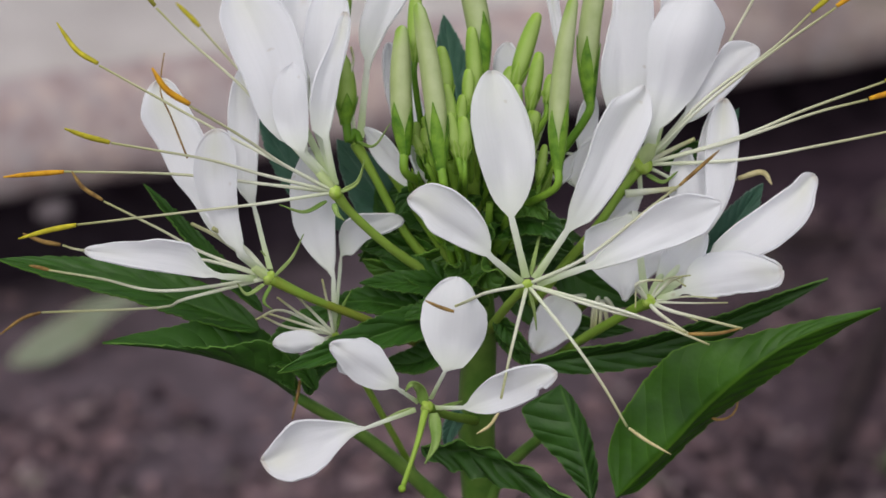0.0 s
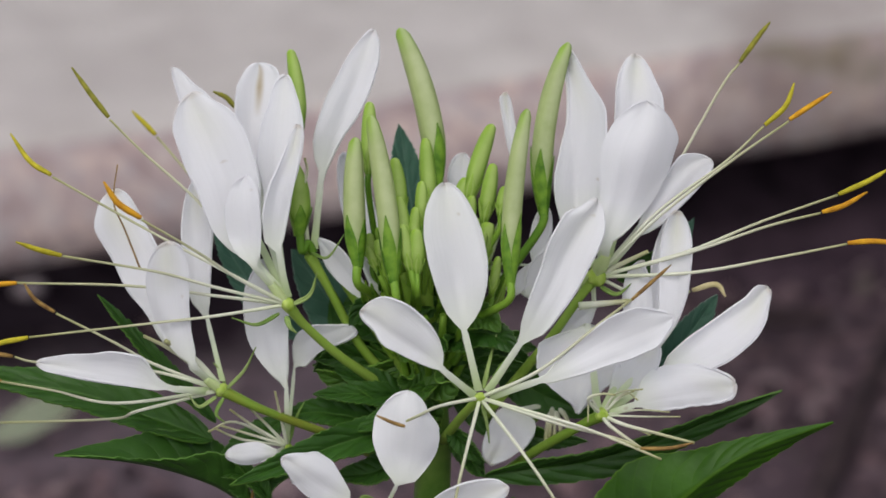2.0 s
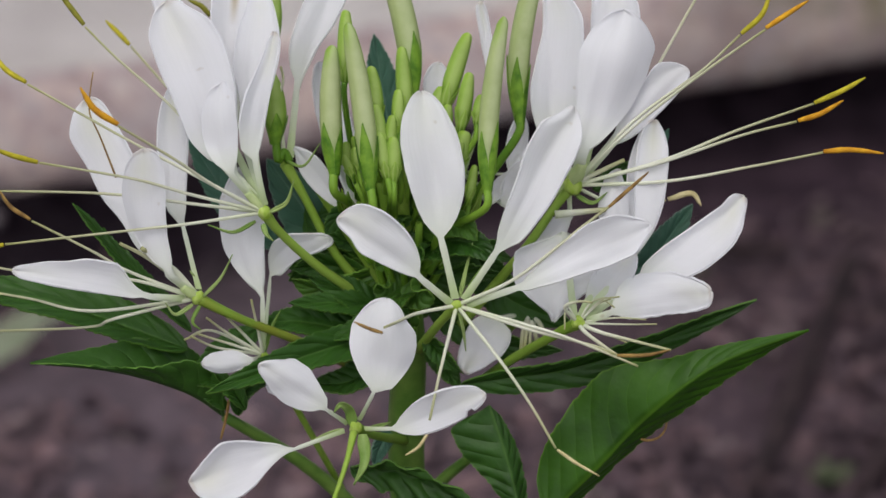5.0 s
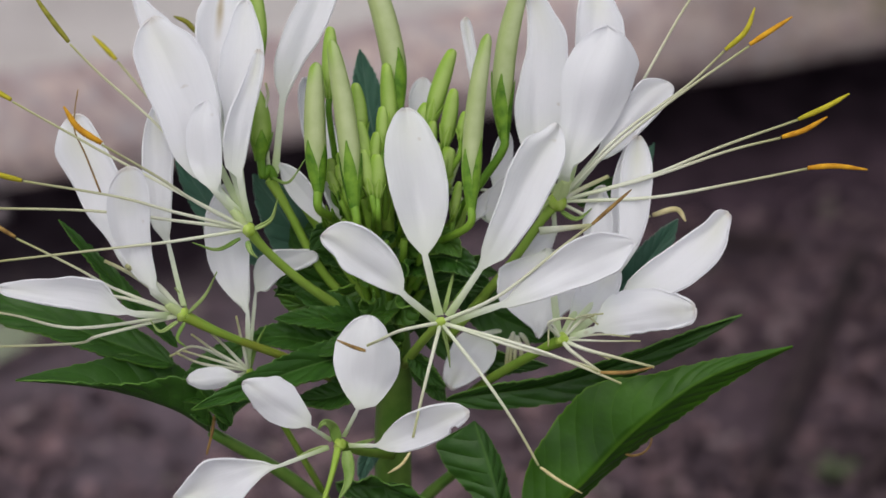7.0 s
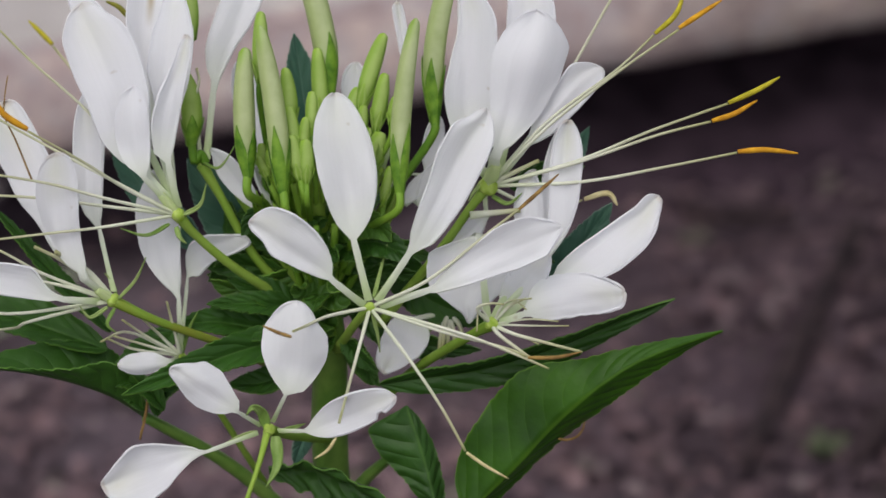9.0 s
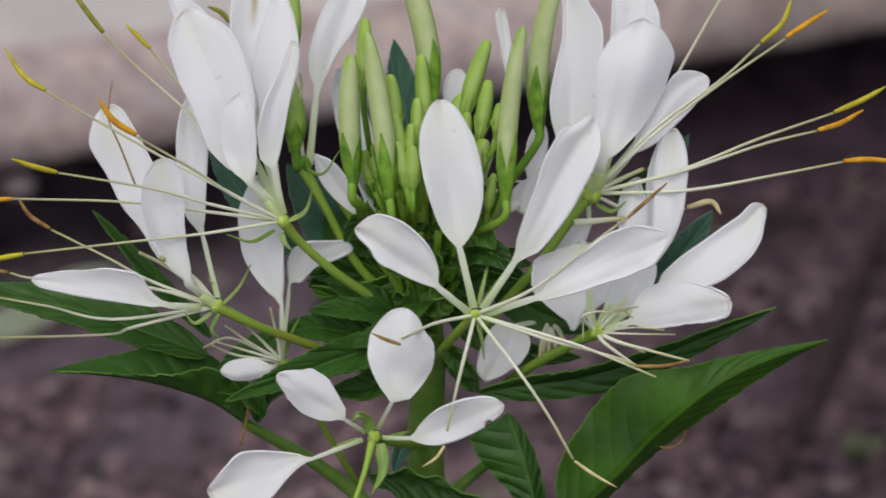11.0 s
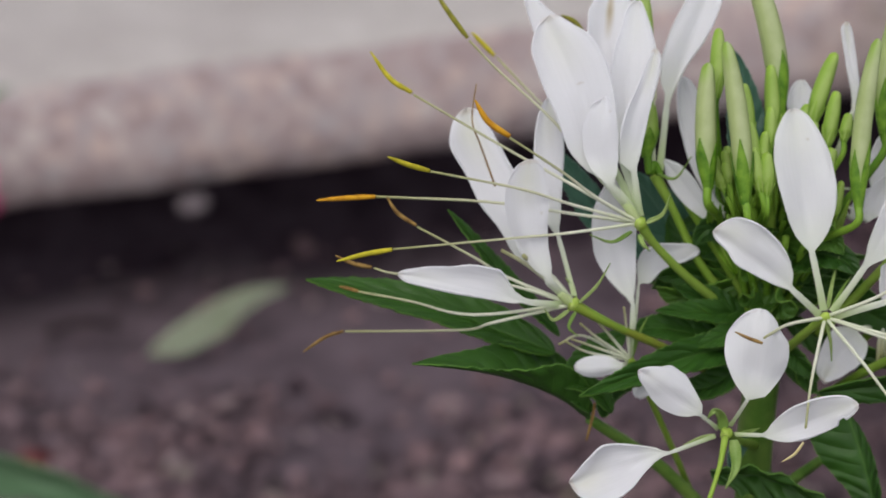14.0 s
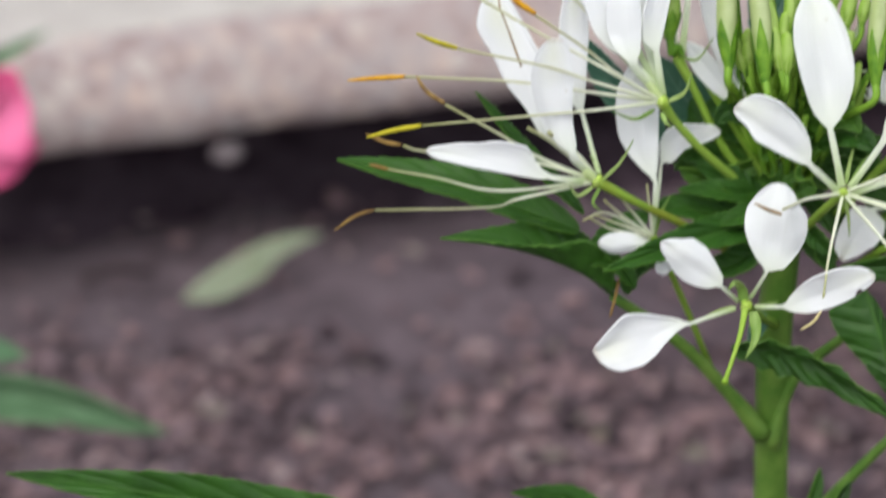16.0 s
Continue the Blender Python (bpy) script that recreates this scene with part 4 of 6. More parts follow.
petal(left_flower, (-40.9, 2.0, 0.7), (-45.8, -0.9, 2.5), (-66.0, -1.0, 7.0), (0.24, 0.71, 0.87, 1.01, 1.11, 1.06, 1.0), (0.43, 1.01, 3.87, 3.79, 2.8, 2.05, 1.19), cup=0.16, curl=-0.30)
stamen(left_flower, [(-39.1, 2.1, 0.8), (-54.6, -0.1, -0.2), (-64.4, 2.3, 0.8), (-72.7, 4.5, 1.3)], [(-72.7, 5.0, 1.1), (-74.4, 5.2, 1.5), (-75.8, 5.3, 1.8)], anther_brown, 0.20, 0.30)
stamen(left_flower, [(-39.1, 2.1, 0.8), (-51.5, 0.3, -1.7), (-56.4, 4.2, -5.0), (-75.1, 8.5, -7.7)], [(-75.5, 9.4, -8.1), (-78.4, 9.0, -9.0), (-81.9, 7.9, -11.2)], anther_brown, 0.20, 0.30)
stamen(left_flower, [(-39.1, 2.1, 0.8), (-49.4, 3.4, 4.7), (-54.7, 3.2, 8.2), (-63.4, 3.6, 13.0)], [(-63.5, 3.2, 13.4), (-66.4, 4.0, 15.1), (-68.1, 5.1, 17.3)], anther_brown, 0.20, 0.34)
stamen(left_flower, [(-39.1, 2.1, 0.8), (-49.8, 2.9, 3.7), (-66.2, 3.5, 4.9), (-70.2, 3.9, 5.7)], [(-70.5, 3.9, 5.8), (-73.4, 4.2, 6.3), (-76.2, 4.7, 7.4)], anther_brown, 0.20, 0.36)
stamen(left_flower, [(-39.1, 2.1, 0.8), (-42.7, 3.1, 4.0), (-46.8, 3.0, 7.4), (-50.3, 2.5, 9.7)], None, anther_yellow, 0.30, 0.42)
stamen(left_flower, [(-39.1, 2.1, 0.8), (-42.5, 3.4, 4.8), (-45.5, 2.6, 7.6), (-46.9, 1.3, 9.4)], None, anther_yellow, 0.40, 0.42)
sepal(left_flower, [(-38.1, 1.7, 1.3), (-35.4, 2.0, 4.2), (-33.5, 1.7, 8.1)], 0.8)
sepal(left_flower, [(-39.8, 1.2, 0.1), (-42.1, -1.3, -0.3), (-43.5, -1.4, 1.6)], 1.0)
sepal(left_flower, [(-38.7, 1.1, -0.0), (-39.7, -0.8, -1.7), (-38.4, -1.4, -2.9)], 0.9)
sepal(left_flower, [(-38.6, 2.9, 1.4), (-39.2, 3.8, 3.1), (-40.3, 4.3, 4.3)], 0.8)

upper_left_flower = flower((-28.9, 6.6, 12.8), [(-28.9, 6.6, 12.8), (-26.6, 7.7, 8.9), (-21.3, 10.0, 2.3), (-13.9, 14.9, -6.0)], 0.8, heart=0.95, crown=(-31.3, 7.0, 16.0), knob=1.1)
petal(upper_left_flower, (-29.6, 7.2, 14.1), (-33.6, 8.8, 18.2), (-43.4, 21.4, 41.5), (0.73, 2.7, 4.3, 4.24, 4.72, 4.67, 3.33), (0.94, 2.09, 3.8, 5.27, 5.73, 4.96, 2.66), cup=0.19, curl=-0.32, claw_width=1.7)
petal(upper_left_flower, (-29.9, 7.2, 14.1), (-33.6, 6.1, 19.4), (-34.7, 11.1, 31.9), (0.79, 2.18, 3.31, 3.75, 3.63, 3.06, 2.1), (0.49, 1.04, 1.35, 1.54, 1.58, 1.5, 1.18), cup=-0.25, curl=-0.41)
petal(upper_left_flower, (-29.1, 7.2, 14.1), (-33.4, 18.5, 24.7), (-34.0, 30.8, 42.7), (0.21, 0.84, 1.8, 2.72, 3.45, 3.28, 2.26), (0.12, 0.49, 1.27, 2.15, 2.98, 3.51, 3.06), cup=0.31, streak=1, curl=-0.18)
petal(upper_left_flower, (-28.9, 7.2, 14.1), (-32.0, 13.6, 20.8), (-29.5, 26.3, 42.5), (0.26, 0.93, 1.48, 2.92, 2.95, 2.14, 1.67), (0.91, 1.73, 2.79, 3.59, 3.63, 2.72, 1.52), cup=0.24, curl=-0.23)
petal(upper_left_flower, (-28.9, 7.1, 13.9), (-30.0, 7.9, 20.8), (-27.0, 15.3, 38.3), (1.97, 2.65, 3.07, 2.85, 2.02, 1.29, 0.86), (0.13, 0.47, 0.59, 0.72, 0.97, 1.18, 1.04), cup=0.24, curl=-0.18)
petal(upper_left_flower, (-29.3, 7.2, 14.1), (-38.9, 22.5, 27.9), (-47.3, 31.5, 41.8), (0.22, 0.9, 1.6, 1.79, 1.54, 1.14, 0.68), (0.5, 2.02, 2.83, 3.48, 2.99, 1.75, 1.0), cup=0.16, curl=-0.09)
stamen(upper_left_flower, [(-28.9, 6.6, 12.8), (-40.1, 8.7, 13.4), (-53.0, 9.7, 14.7), (-70.2, 10.2, 15.1)], [(-70.2, 10.2, 15.1), (-74.6, 10.0, 14.9), (-79.4, 9.8, 14.5)], anther_orange, 0.20, 0.42)
stamen(upper_left_flower, [(-28.9, 6.6, 12.8), (-39.5, 3.8, 17.0), (-47.6, 2.3, 20.2), (-61.2, 0.9, 23.5)], [(-61.4, 0.9, 23.6), (-64.6, -0.1, 25.0), (-67.6, -0.9, 26.6)], anther_yellow, 0.20, 0.42)
stamen(upper_left_flower, [(-28.9, 6.6, 12.8), (-39.7, 2.8, 12.7), (-48.0, 1.3, 12.4), (-66.9, -0.7, 11.1)], [(-67.0, -1.2, 11.3), (-71.1, -1.5, 10.6), (-75.6, -2.0, 9.5)], anther_yellow, 0.20, 0.42)
stamen(upper_left_flower, [(-28.9, 6.6, 12.8), (-36.1, 4.4, 18.2), (-41.5, 2.2, 23.4), (-49.2, 0.4, 29.4)], [(-49.2, 0.5, 29.6), (-52.5, 0.8, 31.9), (-54.5, 1.5, 35.0)], anther_orange, 0.20, 0.50)
stamen(upper_left_flower, [(-28.9, 6.6, 12.8), (-39.8, 8.0, 18.7), (-48.4, 10.7, 22.5), (-64.4, 15.3, 30.3)], [(-64.7, 15.5, 30.6), (-68.2, 18.0, 31.9), (-71.4, 21.5, 35.0)], anther_yellow, 0.20, 0.42)
stamen(upper_left_flower, [(-28.9, 6.6, 12.8), (-36.5, 10.9, 20.0), (-42.5, 14.4, 26.5), (-51.0, 18.1, 33.2), (-55.9, 20.5, 37.5)], [(-56.1, 20.7, 37.8), (-58.8, 22.2, 41.0), (-61.7, 24.0, 44.7)], anther_olive, 0.20, 0.42)
stamen(upper_left_flower, [(-28.9, 6.6, 12.8), (-39.3, 23.3, 20.5), (-45.6, 32.1, 23.6), (-51.7, 40.9, 26.8)], [(-52.2, 42.9, 26.4), (-54.1, 43.8, 28.2), (-56.0, 44.6, 29.9)], anther_yellow, 0.20, 0.42)
stamen(upper_left_flower, [(-28.9, 6.6, 12.8), (-31.9, 21.1, 25.0), (-37.7, 30.6, 35.3)], [(-38.0, 31.6, 35.2), (-39.4, 32.3, 36.6), (-41.4, 32.7, 37.4)], anther_olive, 0.20, 0.42)
left_flower.data.materials[0] = pedicel_rusty
stamen(left_flower, [(-51.5, 11.9, 16.4), (-53.8, 13.7, 22.4), (-55.1, 13.8, 26.0), (-55.1, 15.1, 28.7), (-54.6, 16.6, 31.7)], None, anther_brown, 0.1, 0.2)
sepal(upper_left_flower, [(-27.9, 6.3, 13.0), (-25.4, 6.1, 14.7), (-24.3, 6.5, 18.0)], 1.2)
sepal(upper_left_flower, [(-30.2, 5.7, 11.7), (-33.3, 2.3, 11.5), (-36.8, 0.9, 13.3)], 1.0)
sepal(upper_left_flower, [(-29.0, 4.6, 11.7), (-28.4, 3.0, 10.8), (-27.4, 2.6, 9.9)], 1.4)

back_left_flower = flower((-26.3, 17.9, 16.1), [(-26.3, 17.9, 16.1), (-23.5, 16.6, 11.2), (-18.9, 14.6, 2.5), (-13.5, 15.3, -5.2)], 0.8, heart=0.92)
petal(back_left_flower, (-25.5, 18.3, 17.0), (-24.5, 23.8, 25.8), (-16.3, 34.9, 46.5), (0.51, 2.08, 3.35, 3.42, 2.87, 2.27, 1.35), (0.11, 0.39, 0.88, 2.14, 2.67, 2.49, 1.67), cup=0.16, curl=-0.09)
petal(back_left_flower, (-15.7, 13.9, 8.0), (-17.2, 14.2, 9.8), (-24.5, 19.4, 18.1), (0.33, 1.0, 1.6, 1.9, 1.9, 1.6, 0.9), (0.41, 1.0, 1.5, 1.8, 1.9, 1.6, 0.9), cup=0.1, turn=-28)
petal(back_left_flower, (-14.4, 14.7, 9.5), (-15.2, 13.4, 11.5), (-17.9, 15.7, 16.3), 2.2, cup=0.16, turn=35)
bud(back_left_flower, (-27.8, 28.1, 32.5), (-29.2, 33.6, 43.9), 2.5, bow=0.03)
bud(back_left_flower, (-27.6, 18.2, 20.2), (-28.7, 22.8, 29.4), 3.4, root=(-25.6, 17.6, 16.4), bow=0.05, calyx=1, mat=bud_bright)
stalk('flower_stalk', raceme, [(-23.8, 20.1, 16.1), (-20.1, 17.3, 10.4), (-15.0, 14.7, 2.8), (-10.0, 14.9, -6.0)], 0.8, pedicel_green)
sepal(back_left_flower, [(-25.9, 17.1, 16.7), (-23.2, 14.9, 16.9), (-20.7, 16.4, 20.0)], 0.7)
stamen(back_left_flower, [(-26.3, 17.9, 16.1), (-26.9, 20.1, 25.3), (-26.4, 22.1, 28.1), (-26.8, 23.4, 29.8)], None, anther_yellow, 0.20, 0.42)

under_left_flower = flower((-29.8, 5.0, -10.2), [(-29.8, 5.0, -10.2), (-27.5, 6.9, -15.5), (-22.5, 10.6, -28.5), (-17.5, 16.7, -43.4)], 0.6, heart=0.6)
petal(under_left_flower, (-29.8, 5.2, -9.9), (-29.6, 6.1, -1.0), (-32.7, 13.9, 17.1), (0.47, 1.89, 3.85, 4.79, 4.62, 3.81, 2.22), (0.17, 0.67, 1.21, 1.78, 2.31, 2.52, 1.87), cup=-0.24, curl=-0.14, claw_width=0.65)
petal(under_left_flower, (-29.8, 5.2, -9.9), (-28.6, 10.4, 0.7), (-19.2, 14.4, 4.6), (0.95, 2.93, 4.11, 4.0, 3.2, 2.29, 1.57), (0.2, 0.82, 0.34, -0.09, 0.29, 0.55, 0.56), cup=0.16, claw_width=0.65)
petal(under_left_flower, (-30.2, 4.8, -10.7), (-31.1, 2.0, -9.7), (-38.7, -0.0, -9.1), 3.3, cup=-0.38)
petal(under_left_flower, (-30.0, 4.7, -10.9), (-29.9, 3.2, -11.8), (-33.7, 1.5, -12.9), 2.2, cup=-0.25)
petal(under_left_flower, (-29.7, 4.7, -10.9), (-28.6, 3.6, -13.2), (-27.6, 1.5, -15.1), 2.6, cup=-0.25)
stamen(under_left_flower, [(-29.8, 5.0, -10.2), (-36.5, 2.8, -7.9), (-40.3, 0.9, -5.0)], None, anther_yellow, 0.19, 0.42)
stamen(under_left_flower, [(-29.8, 5.0, -10.2), (-37.3, 4.0, -5.6), (-41.2, 0.7, -5.5)], None, anther_yellow, 0.19, 0.42)
stamen(under_left_flower, [(-29.8, 5.0, -10.2), (-34.7, 3.7, -6.1), (-37.9, 2.1, -2.5)], None, anther_yellow, 0.19, 0.42)
stamen(under_left_flower, [(-29.8, 5.0, -10.2), (-33.0, 3.9, -5.6), (-36.0, 2.7, -1.4)], None, anther_yellow, 0.19, 0.42)
stamen(under_left_flower, [(-29.8, 5.0, -10.2), (-30.4, 4.1, -5.3), (-31.1, 3.3, -0.1)], None, anther_yellow, 0.19, 0.42)
stamen(under_left_flower, [(-29.8, 5.0, -10.2), (-34.7, 3.1, -7.4), (-39.2, 1.0, -4.7)], None, anther_yellow, 0.19, 0.42)
sepal(under_left_flower, [(-29.6, 5.2, -9.9), (-28.5, 6.8, -6.6), (-27.1, 8.0, -4.2)], 1.0)

right_flower = flower((17.7, 14.6, 13.4), [(17.7, 14.6, 13.4), (15.1, 13.5, 10.5), (9.8, 10.8, 3.8), (0.5, 13.2, -9.3)], 0.8, heart=1.35, crown=(18.9, 12.6, 18.0), knob=1.65)
petal(right_flower, (18.2, 14.6, 14.2), (18.8, 11.6, 19.4), (25.4, 19.5, 40.0), (0.4, 1.41, 2.48, 3.74, 4.59, 3.98, 2.4), (0.69, 2.09, 4.07, 5.38, 5.99, 6.06, 4.35), cup=-0.35, curl=-0.36, claw_width=1.9)
petal(right_flower, (18.0, 15.1, 14.5), (14.8, 15.5, 18.1), (13.6, 29.6, 44.9), (0.67, 2.31, 3.12, 2.1, 0.66, 0.41, 0.66), (1.01, 3.1, 4.38, 4.97, 5.19, 3.28, 1.67), cup=0.16, curl=-0.14, claw_width=1.8, crease=0.55)
petal(right_flower, (19.2, 15.3, 14.9), (22.8, 22.4, 25.8), (24.0, 33.1, 42.7), (0.34, 1.37, 2.35, 2.57, 2.61, 2.42, 1.61), (0.8, 2.72, 4.03, 4.79, 4.42, 3.22, 2.15), cup=0.25, curl=-0.18)
petal(right_flower, (19.2, 15.0, 14.3), (23.4, 15.0, 19.6), (35.3, 21.1, 29.7), (0.27, 1.06, 2.24, 2.83, 3.37, 3.83, 2.76), (0.22, 0.87, 1.47, 1.6, 1.56, 1.39, 1.13), cup=0.16, curl=-0.09)
petal(right_flower, (17.1, 14.3, 12.8), (17.4, 14.0, 8.6), (12.3, 11.9, 4.9), 3.2)
stamen(right_flower, [(17.7, 14.6, 13.4), (26.2, 19.9, 22.5), (36.9, 28.7, 38.4), (40.0, 31.4, 41.6)], [(40.1, 31.5, 41.8), (42.9, 33.2, 45.2), (44.8, 34.2, 47.3)], anther_olive, 0.20, 0.42)
stamen(right_flower, [(17.7, 14.6, 13.4), (26.7, 14.9, 23.7), (37.1, 17.8, 30.7), (42.9, 19.7, 35.7)], [(43.1, 19.7, 35.9), (46.2, 21.0, 38.4), (47.6, 22.5, 41.6)], anther_yellow, 0.20, 0.42)
stamen(right_flower, [(17.7, 14.6, 13.4), (26.7, 13.6, 23.4), (36.9, 16.1, 30.8), (46.5, 18.1, 37.1)], [(46.6, 18.2, 37.3), (49.7, 19.1, 39.1), (53.0, 20.0, 41.0)], anther_orange, 0.20, 0.42)
stamen(right_flower, [(17.7, 14.6, 13.4), (31.2, 12.3, 18.4), (42.2, 13.8, 22.5), (53.9, 15.1, 26.3)], [(54.0, 15.1, 26.4), (58.3, 15.9, 28.1), (61.7, 16.8, 29.8)], anther_yellow, 0.20, 0.42)
stamen(right_flower, [(17.7, 14.6, 13.4), (31.2, 12.2, 18.2), (43.1, 13.5, 21.9), (51.3, 13.9, 23.9)], [(51.4, 13.0, 24.4), (54.7, 13.4, 25.3), (58.2, 14.3, 27.1)], anther_orange, 0.20, 0.42)
stamen(right_flower, [(17.7, 14.6, 13.4), (32.0, 10.9, 15.6), (44.7, 11.4, 17.7), (55.2, 11.8, 19.7)], [(55.3, 11.9, 19.8), (59.4, 12.0, 20.0), (64.3, 11.7, 19.5)], anther_orange, 0.20, 0.42)
stamen(right_flower, [(17.7, 14.6, 13.4), (20.7, 14.2, 15.3), (25.4, 13.3, 18.1)], None, anther_yellow, 0.32, 0.42)
stamen(right_flower, [(17.7, 14.6, 13.4), (26.8, 13.5, 9.4), (32.0, 15.2, 10.6)], [(32.3, 15.2, 10.7), (35.9, 15.6, 11.5), (37.4, 14.8, 9.8)], anther_cream, 0.20, 0.45)
sepal(right_flower, [(18.3, 13.7, 12.1), (20.7, 12.3, 11.5), (22.9, 13.0, 12.9)], 1.2)
sepal(right_flower, [(16.6, 14.5, 13.8), (15.5, 13.1, 13.1), (14.7, 12.5, 11.9)], 0.8)

right_low_flower = flower((18.1, -0.2, -2.7), [(18.1, -0.2, -2.7), (15.1, 1.8, -5.4), (6.6, 10.3, -15.3), (-1.5, 18.1, -26.8)], 0.9, heart=0.92, knob=1.1)
petal(right_low_flower, (19.3, -0.1, -2.5), (23.0, -0.4, -0.9), (38.1, 1.8, 1.5), (1.15, 3.45, 4.59, 4.6, 4.19, 3.05, 1.75), (0.36, 1.43, 1.84, 2.08, 2.32, 2.54, 2.28), cup=-0.22, curl=-0.30, ragged=0.09, lip=0.6)
petal(right_low_flower, (19.3, 0.1, -2.1), (27.1, 4.3, 1.9), (43.8, 11.7, 12.5), (0.55, 1.46, 1.73, 1.58, 1.39, 1.23, 1.54), (0.62, 2.48, 3.97, 4.68, 4.5, 3.53, 1.84), cup=0.38, curl=-0.18)
petal(right_low_flower, (18.6, 0.3, -1.8), (26.5, 6.5, 4.2), (30.1, 16.9, 23.2), (0.14, 0.55, 0.72, 1.2, 1.75, 1.83, 1.43), (0.31, 1.23, 2.62, 3.15, 3.06, 2.61, 1.7), cup=0.25, curl=-0.18)
petal(right_low_flower, (18.5, 0.3, -1.8), (23.7, 9.4, 5.7), (24.8, 14.5, 16.0), (0.43, 1.53, 2.08, 2.65, 2.62, 2.4, 1.68), (0.37, 1.48, 1.84, 1.93, 1.67, 0.99, 0.32), cup=-0.25, curl=-0.18)
petal(right_low_flower, (18.6, 0.3, -1.8), (26.5, 9.9, 4.0), (28.7, 18.9, 21.1), (0.26, 1.04, 1.54, 1.73, 1.79, 1.41, 0.78), (0.13, 0.53, 0.7, 0.77, 0.73, 0.72, 0.54), cup=0.16)
petal(right_low_flower, (18.3, -0.0, -2.3), (19.7, 1.9, -0.7), (26.4, 6.3, 6.1), 5.5, cup=0.16)
petal(right_low_flower, (17.6, -0.3, -2.9), (16.2, 7.9, 8.6), (14.5, 2.9, -3.9), (3.02, 4.55, 5.71, 5.6, 4.2, 2.4, 1.1), (0.81, 3.27, 6.91, 6.94, 6.2, 3.4, 0.9), cup=0.16, curl=-0.1, ragged=0.06, lip=0.4)
stamen(right_low_flower, [(14.9, 11.1, 10.1), (18.6, 11.3, 10.4), (22.6, 11.5, 10.7)], None, anther_yellow, 0.42, 0.42)
stamen(right_low_flower, [(18.1, -0.2, -2.7), (24.3, -1.2, -2.5), (29.6, -3.9, -1.2)], None, anther_yellow, 0.13, 0.42)
stamen(right_low_flower, [(18.1, -0.2, -2.7), (23.5, -0.8, -1.6), (28.0, -3.6, -0.6)], None, anther_yellow, 0.13, 0.42)
stamen(right_low_flower, [(18.1, -0.2, -2.7), (21.4, 0.3, 0.7), (23.3, -3.7, 1.5)], None, anther_yellow, 0.13, 0.42)
stamen(right_low_flower, [(18.1, -0.2, -2.7), (21.0, 0.1, 0.2), (22.7, -3.2, 2.7)], None, anther_yellow, 0.13, 0.42)
stamen(right_low_flower, [(18.1, -0.2, -2.7), (20.2, 0.3, 0.6), (24.1, -2.1, 2.5)], None, anther_yellow, 0.13, 0.42)
stamen(right_low_flower, [(18.1, -0.2, -2.7), (21.8, -1.8, -3.6), (25.1, -5.1, -3.6)], None, anther_yellow, 0.13, 0.42)
stamen(right_low_flower, [(18.1, -0.2, -2.7), (16.3, 0.0, 0.0), (15.9, -4.2, -1.8)], None, anther_yellow, 0.13, 0.42)
stamen(right_low_flower, [(18.1, -0.2, -2.7), (21.3, -2.6, -3.1), (25.8, -5.0, -3.3), (31.5, -7.4, -3.8)], None, anther_yellow, 0.24, 0.42)
stamen(right_low_flower, [(18.1, -0.2, -2.7), (19.2, -2.7, -3.2), (22.5, -5.1, -4.8), (23.9, -6.9, -5.0)], None, anther_yellow, 0.24, 0.42)
stamen(right_low_flower, [(18.1, -0.2, -2.7), (16.0, -1.9, 0.7), (17.9, -2.4, 1.9), (20.0, -3.4, 2.2)], None, anther_yellow, 0.20, 0.42)

back_flower = flower((11.1, 14.9, -8.2), [(11.1, 14.9, -8.2), (7.6, 16.4, -12.0), (0.4, 17.3, -19.3)], 0.8, heart=0.92)
petal(back_flower, (11.1, 14.9, -8.2), (6.2, 12.6, -8.1), (1.2, 7.2, -14.9), (2.2, 3.1, 3.5, 3.4, 2.6, 1.8, 0.9), (1.4, 2.7, 3.3, 3.2, 2.9, 2.5, 1.8), cup=0.1)
stamen(back_flower, [(11.1, 14.9, -8.2), (10.2, 11.9, -9.8), (9.7, 8.6, -12.0)], None, anther_yellow, 0.30, 0.42)
stamen(back_flower, [(11.1, 14.9, -8.2), (11.2, 11.9, -9.8), (11.0, 8.7, -11.9)], None, anther_yellow, 0.30, 0.42)
stamen(back_flower, [(11.1, 14.9, -8.2), (11.9, 11.9, -9.8), (12.3, 9.0, -11.3)], None, anther_yellow, 0.30, 0.42)
stamen(back_flower, [(11.1, 14.9, -8.2), (12.8, 12.3, -9.0), (13.6, 9.5, -10.1)], None, anther_yellow, 0.30, 0.42)
stamen(back_flower, [(11.1, 14.9, -8.2), (10.7, 12.3, -9.0), (10.3, 9.0, -11.3)], None, anther_yellow, 0.30, 0.42)

back_top_flower = flower((0.9, 21.8, 12.8), [(0.9, 21.8, 12.8), (-1.8, 19.5, 8.1), (-6.3, 16.5, 1.9)], 0.8, heart=0.92)
petal(back_top_flower, (0.9, 21.8, 12.8), (-3.1, 26.0, 21.8), (-2.6, 30.1, 27.6), (0.33, 1.33, 1.87, 2.18, 2.06, 1.73, 1.22), (0.27, 1.07, 1.59, 1.73, 1.65, 1.45, 0.78), cup=0.16)
petal(back_top_flower, (0.9, 21.8, 12.8), (5.4, 25.4, 24.8), (4.0, 31.4, 37.1), (0.03, 0.11, 0.26, 0.54, 0.71, 0.84, 0.89), (0.11, 0.44, 1.03, 0.99, 0.89, 0.78, 0.62), cup=0.16)
